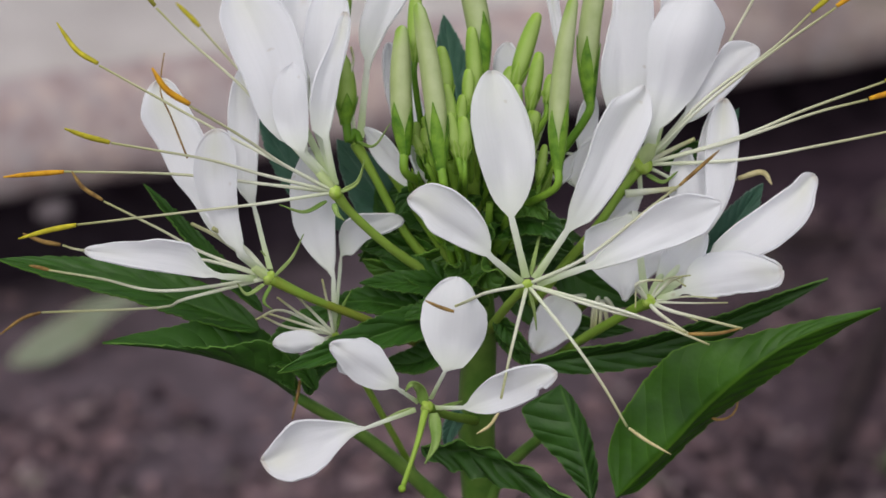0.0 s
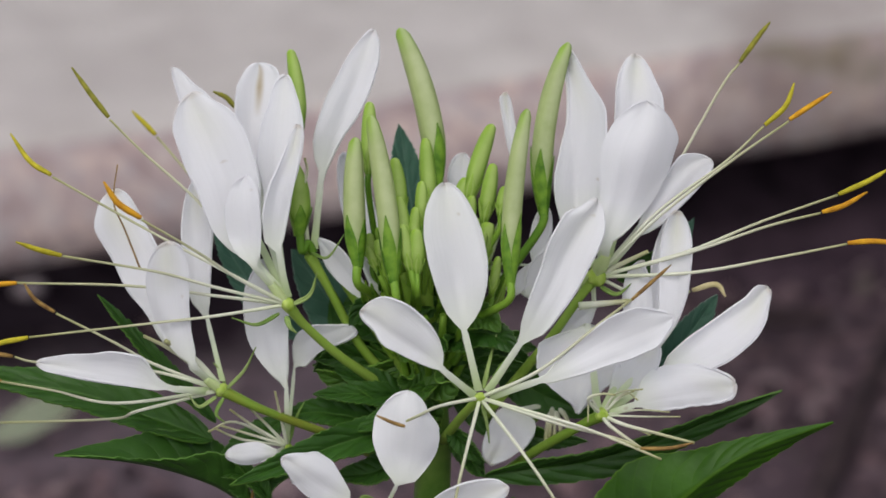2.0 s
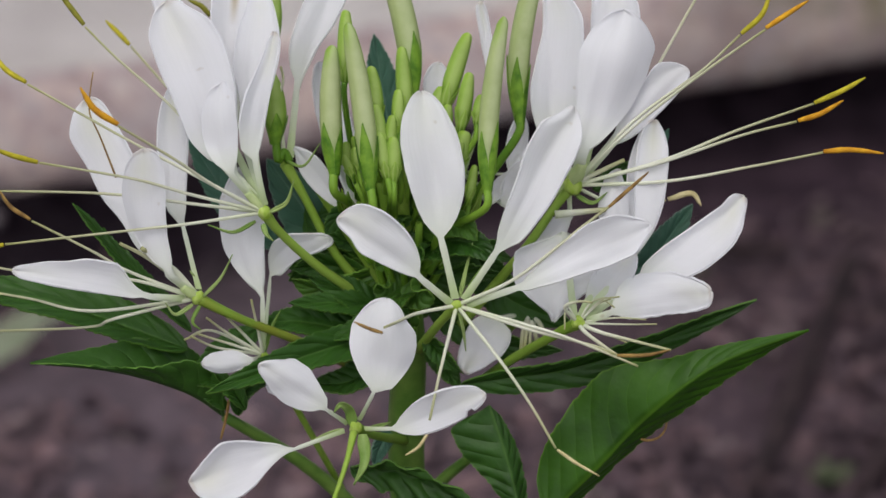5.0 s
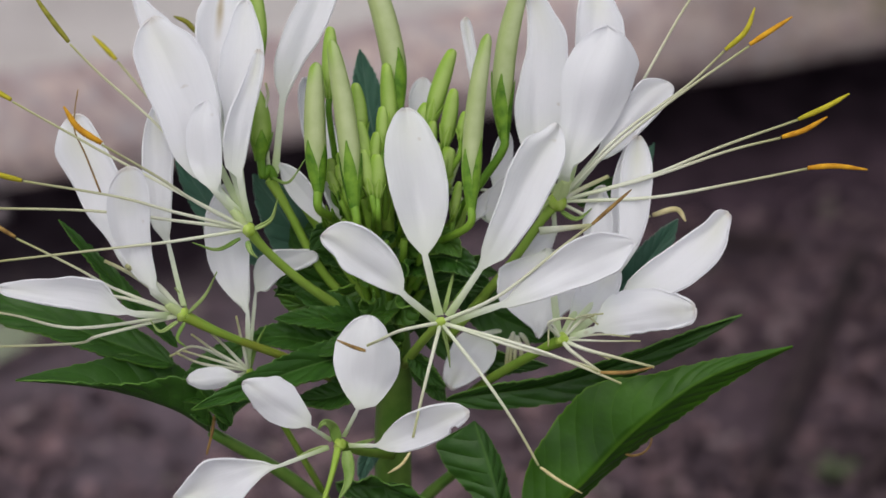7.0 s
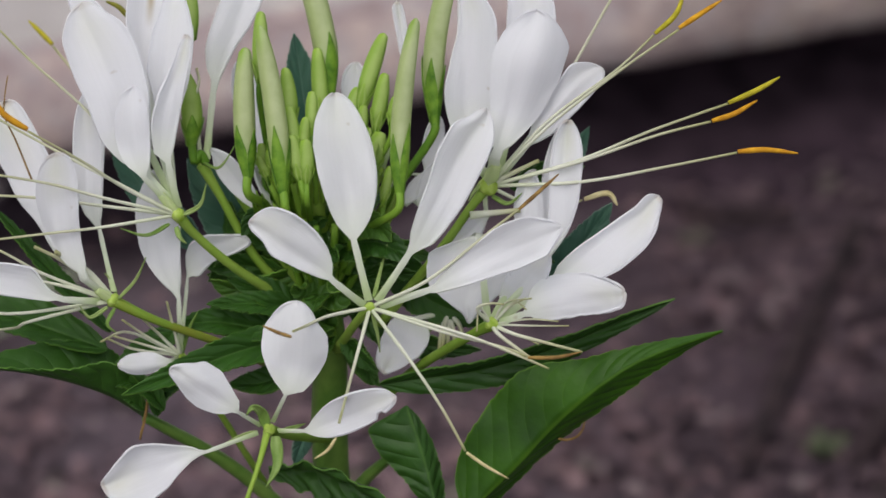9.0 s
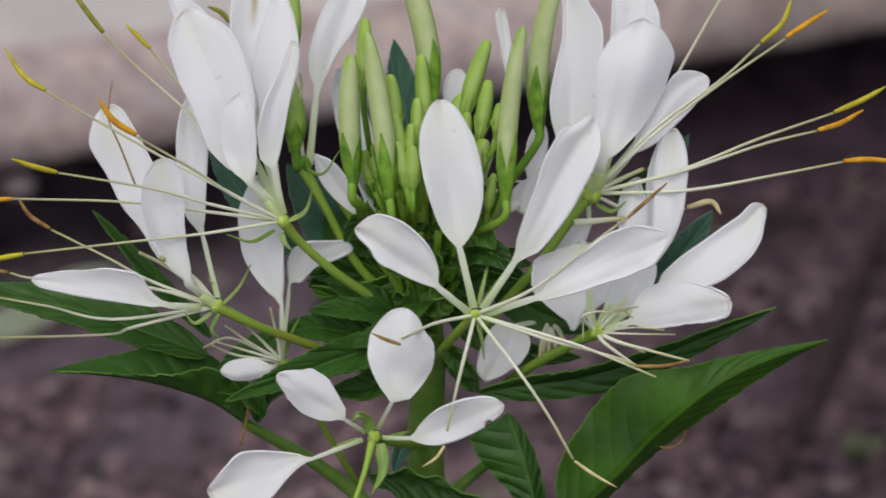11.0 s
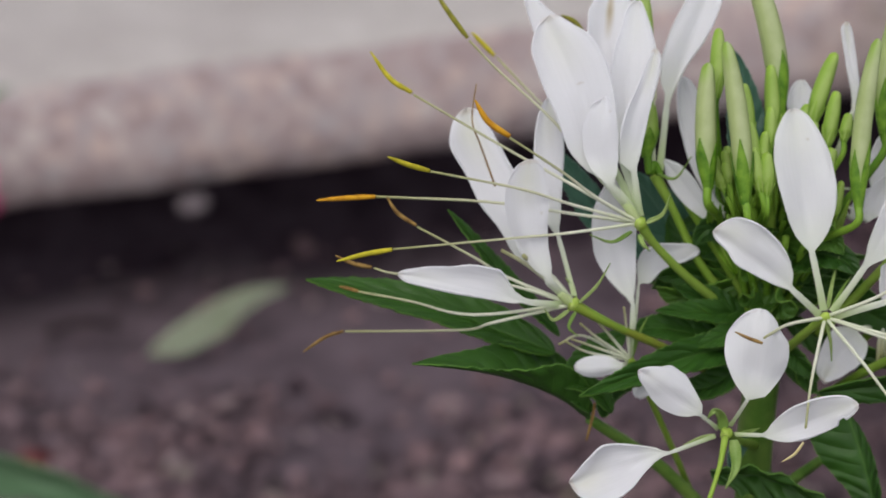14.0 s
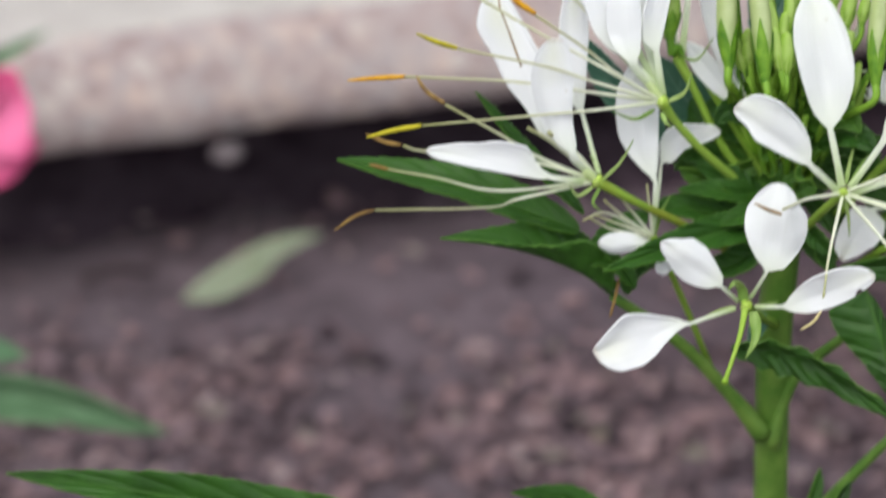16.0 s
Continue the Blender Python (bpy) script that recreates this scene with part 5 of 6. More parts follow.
petal(back_top_flower, (0.9, 21.8, 12.8), (8.4, 17.9, 13.9), (10.1, 21.8, 22.0), 3.1)
petal(back_top_flower, (0.9, 21.8, 12.8), (7.1, 15.8, 9.6), (10.9, 18.9, 16.0), 4.2, turn=20)
petal(back_top_flower, (0.9, 21.8, 12.8), (4.9, 15.9, 9.8), (8.1, 18.0, 14.0), 2.4, turn=-20)
petal(back_top_flower, (-15.1, 18.5, 5.9), (-16.1, 23.1, 8.6), (-21.4, 33.9, 26.3), 5.0)
petal(back_top_flower, (-15.0, 15.3, -0.6), (-14.3, 17.5, -0.6), (-16.9, 24.8, 12.0), 2.6)

bud(raceme, (-18.4, 10.1, 18.4), (-18.6, 18.2, 35.1), 3.6, root=(-14.9, 15.4, 6.4), bow=-0.02, calyx=1)
bud(raceme, (-12.9, 5.9, 17.6), (-16.1, 16.4, 39.3), 3.4, root=(-13.0, 14.6, 4.8), bow=0.02, calyx=1)
bud(raceme, (-16.9, 20.8, 28.9), (-16.7, 25.3, 38.2), 2.5, root=(-14.9, 15.4, 6.4), calyx=0)
bud(raceme, (-6.6, 23.8, 25.6), (-12.2, 34.1, 47.0), 3.9, root=(-8.4, 15.3, 6.3), bow=0.05, calyx=1)
bud(raceme, (-7.7, 20.0, 22.7), (-8.3, 24.7, 32.4), 2.6, root=(-9.7, 14.6, 4.8), calyx=0)
bud(raceme, (-12.0, 15.9, 23.6), (-12.9, 19.6, 31.2), 2.5, root=(-11.4, 14.6, 4.8), bow=0.02, calyx=0)
bud(raceme, (-11.1, 11.0, 20.3), (-12.2, 14.3, 27.1), 2.5, root=(-11.0, 14.6, 4.8), calyx=0)
bud(raceme, (-8.8, 13.7, 23.5), (-8.7, 16.2, 28.7), 2.1, root=(-9.7, 14.6, 4.8), calyx=0)
bud(raceme, (-10.1, 11.1, 20.4), (-9.6, 13.6, 25.6), 1.9, root=(-10.1, 14.6, 4.8), calyx=0)
bud(raceme, (-10.5, 7.9, 18.5), (-11.8, 10.6, 24.0), 2.7, root=(-10.1, 14.2, 4.0), calyx=0)
bud(raceme, (-9.4, 7.7, 18.0), (-9.5, 10.3, 23.4), 2.5, root=(-9.5, 14.2, 4.0), calyx=0)
bud(raceme, (-1.6, 21.6, 23.9), (2.0, 26.5, 33.9), 2.9, root=(-7.1, 14.5, 4.7), bow=-0.02, calyx=0)
bud(raceme, (0.7, 18.8, 21.5), (2.1, 22.4, 29.0), 2.5, root=(-6.2, 14.5, 4.7), calyx=0)
bud(raceme, (-3.5, 21.7, 22.9), (-2.1, 23.4, 26.3), 2.2, root=(-7.5, 15.3, 6.3), calyx=0)
bud(raceme, (-1.6, 19.0, 20.7), (-1.2, 20.8, 24.4), 1.9, root=(-6.6, 14.9, 5.5), calyx=0)
bud(raceme, (-0.1, 15.6, 16.0), (1.4, 18.1, 21.1), 3.2, root=(-6.2, 14.2, 3.9), calyx=0)
bud(raceme, (4.6, 6.2, 17.1), (7.3, 17.2, 39.8), 3.2, root=(-4.5, 13.4, 2.3), bow=-0.03, calyx=1)
bud(raceme, (9.6, 18.3, 23.4), (13.7, 29.1, 46.1), 3.5, root=(-4.5, 12.2, -0.0), bow=-0.06, calyx=1)
bud(raceme, (-0.7, 18.2, 19.0), (-0.3, 19.3, 21.3), 1.5, root=(-6.2, 14.9, 5.5), calyx=0)
bud(raceme, (-2.6, 20.1, 20.7), (-3.1, 21.8, 24.2), 1.9, root=(-7.9, 14.9, 5.5), calyx=0)
bud(raceme, (3.2, 17.9, 22.9), (3.9, 19.6, 26.4), 2.0, root=(-6.2, 14.5, 4.7), calyx=0)
bud(raceme, (-10.5, 16.0, 18.2), (-10.6, 18.0, 22.3), 1.3, root=(-9.2, 13.8, 3.2), calyx=0)
bud(raceme, (-15.8, 12.7, 16.3), (-17.1, 14.0, 19.0), 1.6, root=(-11.1, 13.8, 3.2), calyx=0)
bud(raceme, (-8.6, 18.4, 12.4), (-8.5, 19.8, 15.3), 1.4, root=(-8.5, 13.8, 3.2), calyx=0)
bud(raceme, (-5.4, 14.7, 16.8), (-4.6, 17.0, 21.6), 1.3, root=(-7.4, 13.8, 3.2), calyx=0)
bud(raceme, (-14.1, 17.5, 17.4), (-15.1, 19.2, 20.7), 1.9, root=(-10.5, 13.8, 3.2), calyx=0)
bud(raceme, (-4.1, 14.1, 17.1), (-4.0, 15.9, 20.9), 1.3, root=(-7.0, 13.8, 3.1), calyx=0)
bud(raceme, (-3.3, 14.5, 16.3), (-2.7, 16.1, 19.6), 1.7, root=(-6.7, 13.8, 3.1), calyx=0)
bud(raceme, (-1.1, 17.8, 12.5), (-0.2, 19.3, 15.7), 1.7, root=(-5.9, 13.8, 3.1), calyx=0)
bud(raceme, (-2.4, 18.3, 15.6), (-1.7, 20.6, 20.4), 1.4, root=(-6.4, 13.8, 3.1), calyx=0)
bud(raceme, (-14.0, 16.4, 15.1), (-14.4, 17.7, 17.8), 1.8, root=(-10.5, 13.8, 3.2), calyx=0)
bud(raceme, (0.6, 15.8, 16.0), (1.8, 17.8, 20.1), 1.7, root=(-5.3, 13.8, 3.1), calyx=0)
bud(raceme, (-0.2, 15.7, 11.4), (0.4, 17.5, 15.1), 1.8, root=(-5.6, 13.8, 3.1), calyx=0)
bud(raceme, (-4.1, 15.6, 11.7), (-3.6, 17.7, 16.2), 1.5, root=(-6.9, 13.8, 3.1), calyx=0)
bud(raceme, (-16.7, 17.7, 14.4), (-18.1, 19.2, 17.4), 1.4, root=(-11.4, 13.8, 3.2), calyx=0)
bud(raceme, (-14.4, 16.2, 16.9), (-15.6, 17.9, 20.5), 1.9, root=(-10.6, 13.8, 3.2), calyx=0)
bud(raceme, (-6.0, 14.2, 13.5), (-5.9, 16.3, 17.9), 1.9, root=(-7.6, 13.8, 3.2), calyx=0)
bud(raceme, (-9.8, 12.9, 14.2), (-10.3, 15.2, 18.9), 1.4, root=(-9.0, 13.8, 3.2), calyx=0)
bud(raceme, (-12.3, 15.3, 15.8), (-13.3, 17.2, 19.7), 1.5, root=(-9.9, 13.8, 3.2), calyx=0)
bud(raceme, (-9.6, 16.7, 15.0), (-9.7, 19.0, 19.7), 1.8, root=(-8.9, 13.8, 3.2), calyx=0)
bud(raceme, (-3.4, 19.3, 17.1), (-2.4, 21.6, 21.7), 1.9, root=(-6.7, 13.8, 3.1), calyx=0)
bud(raceme, (-9.0, 13.2, 17.8), (-9.6, 14.6, 20.6), 1.8, root=(-8.8, 13.8, 3.2), calyx=0)
bud(raceme, (-12.7, 14.3, 18.6), (-13.7, 16.0, 22.0), 1.3, root=(-10.1, 13.8, 3.2), calyx=0)
bud(raceme, (-14.9, 13.6, 17.1), (-15.5, 14.9, 19.8), 1.9, root=(-10.8, 13.8, 3.2), calyx=0)
bud(raceme, (-12.1, 20.0, 14.9), (-12.1, 21.7, 18.4), 1.4, root=(-9.8, 13.8, 3.2), calyx=0)
bud(raceme, (-7.6, 14.4, 16.7), (-7.7, 15.8, 19.5), 1.4, root=(-8.2, 13.8, 3.2), calyx=0)
bud(raceme, (-0.3, 14.0, 18.0), (0.7, 15.3, 20.7), 2.0, root=(-5.7, 13.8, 3.1), calyx=0)
bud(raceme, (-6.1, 18.9, 18.0), (-5.4, 20.7, 21.8), 2.0, root=(-7.7, 13.8, 3.2), calyx=0)
bud(raceme, (-11.9, 18.4, 15.5), (-12.2, 19.8, 18.5), 1.9, root=(-9.7, 13.8, 3.2), calyx=0)
bud(raceme, (-10.5, 19.1, 16.4), (-10.3, 21.2, 20.9), 2.0, root=(-9.2, 13.8, 3.2), calyx=0)
bud(raceme, (-0.6, 11.4, 14.9), (0.2, 12.9, 18.0), 1.7, root=(-5.7, 13.8, 3.1), calyx=0)
bud(raceme, (-16.5, 15.9, 16.5), (-16.9, 17.5, 19.7), 1.8, root=(-11.3, 13.8, 3.2), calyx=0)
bud(raceme, (1.8, 12.0, 12.4), (2.8, 14.2, 17.1), 1.6, root=(-4.9, 13.8, 3.1), calyx=0)
bud(raceme, (-13.1, 16.6, 17.3), (-13.2, 18.5, 21.3), 2.0, root=(-10.1, 13.8, 3.2), calyx=0)
bud(raceme, (-4.0, 17.0, 12.6), (-3.0, 18.4, 15.4), 1.8, root=(-6.9, 13.8, 3.1), calyx=0)
spear(raceme, [(-5.2, 12.8, 1.2), (-2.2, 14.4, 9.0), (-1.0, 11.2, 16.4)], 1.8)
spear(raceme, [(-9.6, 12.8, 1.2), (-10.5, 14.0, 8.1), (-10.8, 15.8, 12.3)], 1.5)
spear(raceme, [(-8.9, 12.8, 1.2), (-9.1, 13.8, 7.7), (-9.2, 13.7, 12.2)], 1.3)
spear(raceme, [(-11.8, 12.9, 1.3), (-14.6, 14.9, 10.1), (-15.6, 17.2, 16.4)], 1.8)
spear(raceme, [(-11.6, 12.8, 1.3), (-14.2, 14.0, 8.1), (-15.2, 15.8, 12.2)], 1.7)
spear(raceme, [(-9.4, 12.8, 1.2), (-10.1, 14.3, 8.9), (-10.2, 10.7, 16.3)], 1.2)
spear(raceme, [(-2.9, 12.8, 1.1), (2.2, 14.1, 8.4), (4.1, 13.1, 14.3)], 1.9)
spear(raceme, [(-8.5, 12.8, 1.2), (-8.5, 13.9, 7.9), (-8.4, 14.6, 12.3)], 1.4)
spear(raceme, [(-10.5, 12.8, 1.2), (-12.1, 14.7, 9.6), (-12.5, 12.2, 17.5)], 1.7)
spear(raceme, [(-10.4, 12.8, 1.2), (-12.0, 14.5, 9.3), (-12.3, 11.1, 17.1)], 1.9)
spear(raceme, [(-9.4, 12.8, 1.2), (-10.1, 14.5, 9.1), (-10.2, 14.1, 15.5)], 1.9)
spear(raceme, [(-8.7, 12.8, 1.2), (-8.8, 13.8, 7.8), (-8.7, 12.2, 13.0)], 1.6)
spear(raceme, [(-7.6, 12.8, 1.2), (-6.7, 15.1, 10.4), (-6.2, 14.3, 18.4)], 1.3)
spear(raceme, [(-13.1, 12.9, 1.3), (-17.1, 14.0, 8.2), (-18.2, 10.3, 14.8)], 1.6)
spear(raceme, [(-5.5, 12.8, 1.2), (-2.7, 14.3, 8.7), (-1.6, 12.0, 15.5)], 1.6)
spear(raceme, [(-7.3, 12.8, 1.2), (-6.1, 14.0, 8.1), (-5.5, 9.8, 14.9)], 1.6)
spear(raceme, [(-10.5, 12.8, 1.2), (-12.2, 14.7, 9.7), (-12.7, 15.9, 16.0)], 1.6)
spear(raceme, [(-7.2, 12.8, 1.2), (-5.9, 14.0, 8.2), (-5.5, 15.5, 12.7)], 1.6)
spear(raceme, [(-6.7, 12.8, 1.2), (-4.9, 14.4, 8.9), (-4.2, 13.4, 15.3)], 1.8)
spear(raceme, [(-8.3, 12.8, 1.2), (-8.1, 14.3, 8.9), (-7.9, 13.1, 15.3)], 2.0)
spear(raceme, [(-5.7, 12.8, 1.2), (-3.2, 13.8, 7.8), (-2.3, 15.3, 11.8)], 1.4)
spear(raceme, [(-7.2, 12.8, 1.2), (-6.0, 13.7, 7.7), (-5.5, 14.4, 11.8)], 1.3)
spear(raceme, [(-11.9, 12.9, 1.3), (-14.7, 14.5, 9.2), (-15.5, 10.6, 17.2)], 1.4)
spear(raceme, [(-12.4, 12.9, 1.3), (-15.7, 14.2, 8.6), (-16.8, 14.9, 13.7)], 1.9)
spear(raceme, [(-11.5, 12.8, 1.3), (-14.1, 14.1, 8.4), (-14.9, 13.9, 13.8)], 1.3)
spear(raceme, [(-3.8, 12.8, 1.2), (0.4, 13.7, 7.5), (2.0, 10.1, 13.4)], 2.0)
spear(raceme, [(-8.9, 12.8, 1.2), (-9.2, 14.4, 9.0), (-9.3, 16.8, 14.1)], 1.9)
spear(raceme, [(-11.4, 12.8, 1.3), (-13.9, 14.5, 9.3), (-14.7, 13.7, 15.9)], 1.5)
spear(raceme, [(-11.1, 12.8, 1.2), (-13.2, 14.7, 9.6), (-13.9, 15.5, 15.9)], 1.2)
spear(raceme, [(-7.3, 12.8, 1.2), (-6.1, 14.5, 9.1), (-5.5, 10.2, 17.2)], 1.5)
spear(raceme, [(-6.5, 12.8, 1.2), (-4.7, 14.4, 8.9), (-3.9, 10.3, 16.6)], 2.0)
spear(raceme, [(-4.8, 12.8, 1.2), (-1.4, 13.7, 7.5), (-0.1, 9.3, 13.8)], 1.4)
spear(raceme, [(-12.7, 12.9, 1.3), (-16.4, 14.0, 8.3), (-17.4, 11.1, 14.6)], 1.3)
spear(raceme, [(-8.7, 12.8, 1.2), (-8.7, 13.8, 7.8), (-8.7, 14.4, 12.1)], 1.4)
spear(raceme, [(-11.6, 12.8, 1.3), (-14.2, 13.8, 7.8), (-15.0, 12.7, 12.9)], 1.8)
spear(raceme, [(-12.2, 12.9, 1.3), (-15.3, 15.1, 10.4), (-16.4, 16.0, 17.6)], 1.5)
spear(raceme, [(-12.4, 12.9, 1.3), (-15.7, 13.8, 7.8), (-16.8, 13.1, 12.6)], 1.8)
spear(raceme, [(-12.3, 12.9, 1.3), (-15.5, 13.9, 8.0), (-16.4, 9.4, 14.8)], 1.9)
spear(raceme, [(-8.3, 12.8, 1.2), (-8.1, 14.6, 9.4), (-7.9, 14.2, 16.2)], 1.9)
spear(raceme, [(-10.3, 12.8, 1.2), (-11.8, 14.9, 10.1), (-12.2, 14.6, 17.6)], 1.4)

left_leaf = stalk("leaf", plant, [(-9.7, 14.0, -51.1), (-15.9, 12.7, -42.4), (-24.9, 9.3, -31.2), (-36.1, 5.3, -21.0)], 1.1)
leaflet(left_leaf, [(-41.6, 8.1, -10.8), (-59.7, 10.1, -4.4), (-81.4, 10.3, 0.5)], 7.3, turn=35, fold=0.35)
leaflet(left_leaf, [(-36.3, 5.3, -21.0), (-39.9, 4.4, -17.5), (-43.2, 3.5, -15.2), (-48.3, 1.8, -12.4), (-54.5, -0.4, -9.8), (-63.9, -4.4, -6.7)], (-1.09, -4.24, -4.9, -1.82, -0.45, -0.2), right=(1.11, 4.81, 6.13, 5.6, 3.0, 1.2), lift=(0.7, -0.9), pleat=0.03)
leaflet(left_leaf, [(-41.0, 9.3, -8.3), (-49.5, 12.3, 0.1), (-59.0, 16.2, 10.4)], 2.9, turn=30, fold=0.4)
leaflet(left_leaf, [(-30.6, 11.3, -8.8), (-36.2, 7.8, -11.4), (-40.8, 4.3, -13.9)], 5.1, turn=20, fold=0.3)
leaflet(left_leaf, [(-7.4, 14.5, -11.3), (-20.3, 6.2, -10.1), (-37.9, -3.8, -12.3)], 6.6, turn=12, fold=0.5, pleat=0.07)
back_leaf = stalk('leaf', plant, [(-10.0, 17.0, -6.1), (-13.5, 19.9, -2.5)], 0.8)
leaflet(back_leaf, [(-13.6, 16.7, -6.9), (-21.9, 22.7, 3.2), (-29.8, 28.3, 12.5)], 11.9, turn=10, fold=0.2, mat=leaf_deep)
leaflet(back_leaf, [(-27.7, 21.2, 0.1), (-35.7, 25.6, 7.0), (-42.4, 30.9, 15.5)], 6.8, turn=0, fold=0.2, mat=leaf_deep)
leaflet(back_leaf, [(-9.9, 13.6, -6.4), (-17.7, 11.1, -4.6), (-25.9, 9.4, -3.6)], 4.2, turn=20, fold=0.4)
leaflet(back_leaf, [(-11.8, 12.2, -11.5), (-22.2, 10.7, -7.7), (-30.7, 8.1, -6.3)], 5.9, turn=25, fold=0.4)
leaflet(back_leaf, [(-11.7, 17.7, -2.5), (-19.5, 16.3, -0.7), (-26.5, 15.5, -0.2)], 5.9, turn=10, fold=0.3)
leaflet(back_leaf, [(-10.0, 12.4, -8.8), (-16.0, 12.6, -3.9), (-22.9, 12.9, -1.0)], 5.6, turn=15, fold=0.3)
leaflet(back_leaf, [(-8.5, 24.2, 6.2), (-10.8, 31.0, 17.8), (-12.9, 37.9, 29.7)], 8.5, turn=10, fold=0.2, mat=leaf_deep)
leaflet(back_leaf, [(-0.2, 14.9, -1.4), (-6.3, 15.6, 2.3), (-11.0, 16.2, 5.9)], 4.2, turn=10, fold=0.3)
leaflet(back_leaf, [(-4.5, 13.1, -0.4), (0.7, 14.6, 2.6), (7.7, 15.2, 3.7)], 3.4, turn=20, fold=0.3)
right_leaf = stalk('leaf', plant, [(-8.4, 14.1, -53.3), (-4.8, 15.5, -41.1), (3.6, 13.7, -31.3)], 1.0)
leaflet(right_leaf, [(13.3, -2.7, -34.7), (20.6, -1.7, -27.4), (27.6, -0.6, -19.7), (34.7, 0.1, -13.2), (41.9, 0.3, -8.6), (52.7, -0.3, -4.1)], (5.32, 8.61, 9.57, 4.44, 1.7, 0.63), right=(1.8, 1.76, 2.56, 3.1, 2.22, 0.66), lift=(-0.35, -0.9), pleat=0.02, mat=leaf_broad)
leaflet(right_leaf, [(0.4, 7.4, -16.8), (21.3, 8.8, -13.8), (46.2, 12.1, -4.9)], 5.2, turn=35, fold=0.5)
leaflet(right_leaf, [(25.1, 15.8, -4.1), (31.4, 19.2, 0.5), (36.8, 23.2, 6.4)], 6.1, turn=10, fold=0.25, mat=leaf_deep)
leaflet(right_leaf, [(22.7, 21.4, -1.8), (28.2, 26.9, 7.3), (33.5, 32.1, 15.6)], 5.6, turn=10, fold=0.25, mat=leaf_deep)
leaflet(right_leaf, [(9.5, -6.6, -33.7), (8.5, -3.9, -29.1), (7.0, -1.0, -23.8), (4.8, 2.4, -17.9)], (0.44, 1.53, 3.07, 4.96, 6.5, 6.73), right=(0.46, 1.28, 1.79, 1.81, 1.38, 0.71), lift=(-0.4, -0.8), pleat=0.06)
leaflet(right_leaf, [(-16.6, 0.1, -27.2), (-5.4, -3.3, -27.3), (11.5, -11.4, -34.8)], 5.6, turn=40, fold=0.9, droop=0.1, pleat=0.26)
leaflet(right_leaf, [(2.5, 18.3, 0.9), (7.6, 15.1, -5.5), (18.1, 13.1, -9.6)], 7.6, turn=15, fold=0.3)
leaflet(right_leaf, [(-5.3, 8.5, -9.5), (-3.8, 8.1, -10.4), (-1.9, 7.2, -12.3), (0.4, 6.5, -14.1)], 3.2, turn=20, fold=0.7, pleat=0.1)
leaflet(right_leaf, [(-3.0, 9.0, -13.2), (-1.6, 8.2, -15.0), (-0.6, 7.3, -17.0)], 3.4, turn=-20, fold=0.5)
leaflet(left_leaf, [(-10.8, 8.1, -25.1), (-11.7, 7.4, -26.4), (-12.6, 6.6, -28.3), (-13.2, 5.6, -30.3)], 3.0, turn=-15, fold=0.3, mat=leaf_deep)
low_leaf = stalk('leaf', plant, [(-7.4, 13.8, -76.7), (2.5, 13.8, -62.9), (12.3, 13.3, -50.3)], 1.0)
leaflet(low_leaf, [(-60.1, -8.4, -62.9), (-96.1, -12.2, -52.4), (-134.2, -15.2, -44.9)], 9.5, turn=22, fold=0.5)
leaflet(low_leaf, [(-35.1, 1.4, -65.5), (-41.4, 0.8, -57.6), (-52.3, -2.0, -54.2)], 5.1, turn=30, fold=0.4)
leaflet(low_leaf, [(-4.6, 6.9, -68.0), (-1.4, 9.0, -61.4), (0.2, 11.6, -56.0)], 2.9, turn=30, fold=0.5)
leaflet(low_leaf, [(5.0, 7.4, -67.0), (3.0, 8.6, -62.2), (5.3, 10.8, -57.8)], 3.4, turn=30, fold=0.5)
leaflet(back_leaf, [(-9.0, 16.8, -2.1), (-15.1, 16.5, 2.0), (-20.2, 16.8, 4.8)], 3.7, turn=15, fold=0.35)
leaflet(back_leaf, [(-8.2, 15.2, -5.3), (-13.4, 9.8, -7.4), (-19.4, 6.9, -8.8)], 4.8, turn=25, fold=0.35)
leaflet(back_leaf, [(-6.3, 16.5, 1.9), (-2.7, 16.2, 5.8), (2.6, 16.0, 7.7)], 2.9, turn=20, fold=0.35)
leaflet(back_leaf, [(-6.4, 15.1, -3.3), (-0.2, 14.9, -1.4), (6.8, 14.0, -1.0)], 4.2, turn=25, fold=0.35)
leaflet(back_leaf, [(-9.3, 15.3, -14.2), (-16.3, 9.5, -17.0), (-23.2, 7.4, -16.8)], 5.3, turn=30, fold=0.35)
leaflet(back_leaf, [(-4.8, 15.7, -13.4), (-2.2, 10.6, -14.8), (0.4, 7.2, -17.1)], 4.2, turn=10, fold=0.35)
leaflet(back_leaf, [(-7.2, 18.2, 3.0), (-11.5, 18.8, 6.7), (-15.8, 18.0, 7.1)], 3.1, turn=-15, fold=0.35)
leaflet(back_leaf, [(-4.7, 17.1, -8.2), (4.9, 13.0, -12.2), (16.3, 11.4, -13.1)], 5.1, turn=25, fold=0.35)
leaflet(back_leaf, [(-24.1, 25.6, 6.8), (-23.2, 21.0, 2.0), (-20.5, 17.8, -2.4)], 5.1, turn=10, fold=0.35)
leaflet(back_leaf, [(21.1, 21.5, 9.8), (26.4, 23.5, 11.7), (32.6, 23.8, 12.4)], 4.1, turn=15, fold=0.35)
leaflet(back_leaf, [(15.6, 15.6, 0.0), (21.7, 16.3, 1.5), (27.8, 15.5, -0.1)], 4.8, turn=15, fold=0.35)
stalk('flower_stalk', raceme, [(-8.6, 13.8, 14.6), (-8.5, 13.0, 8.3), (-8.3, 15.0, -1.2)], 0.7, pedicel_green)
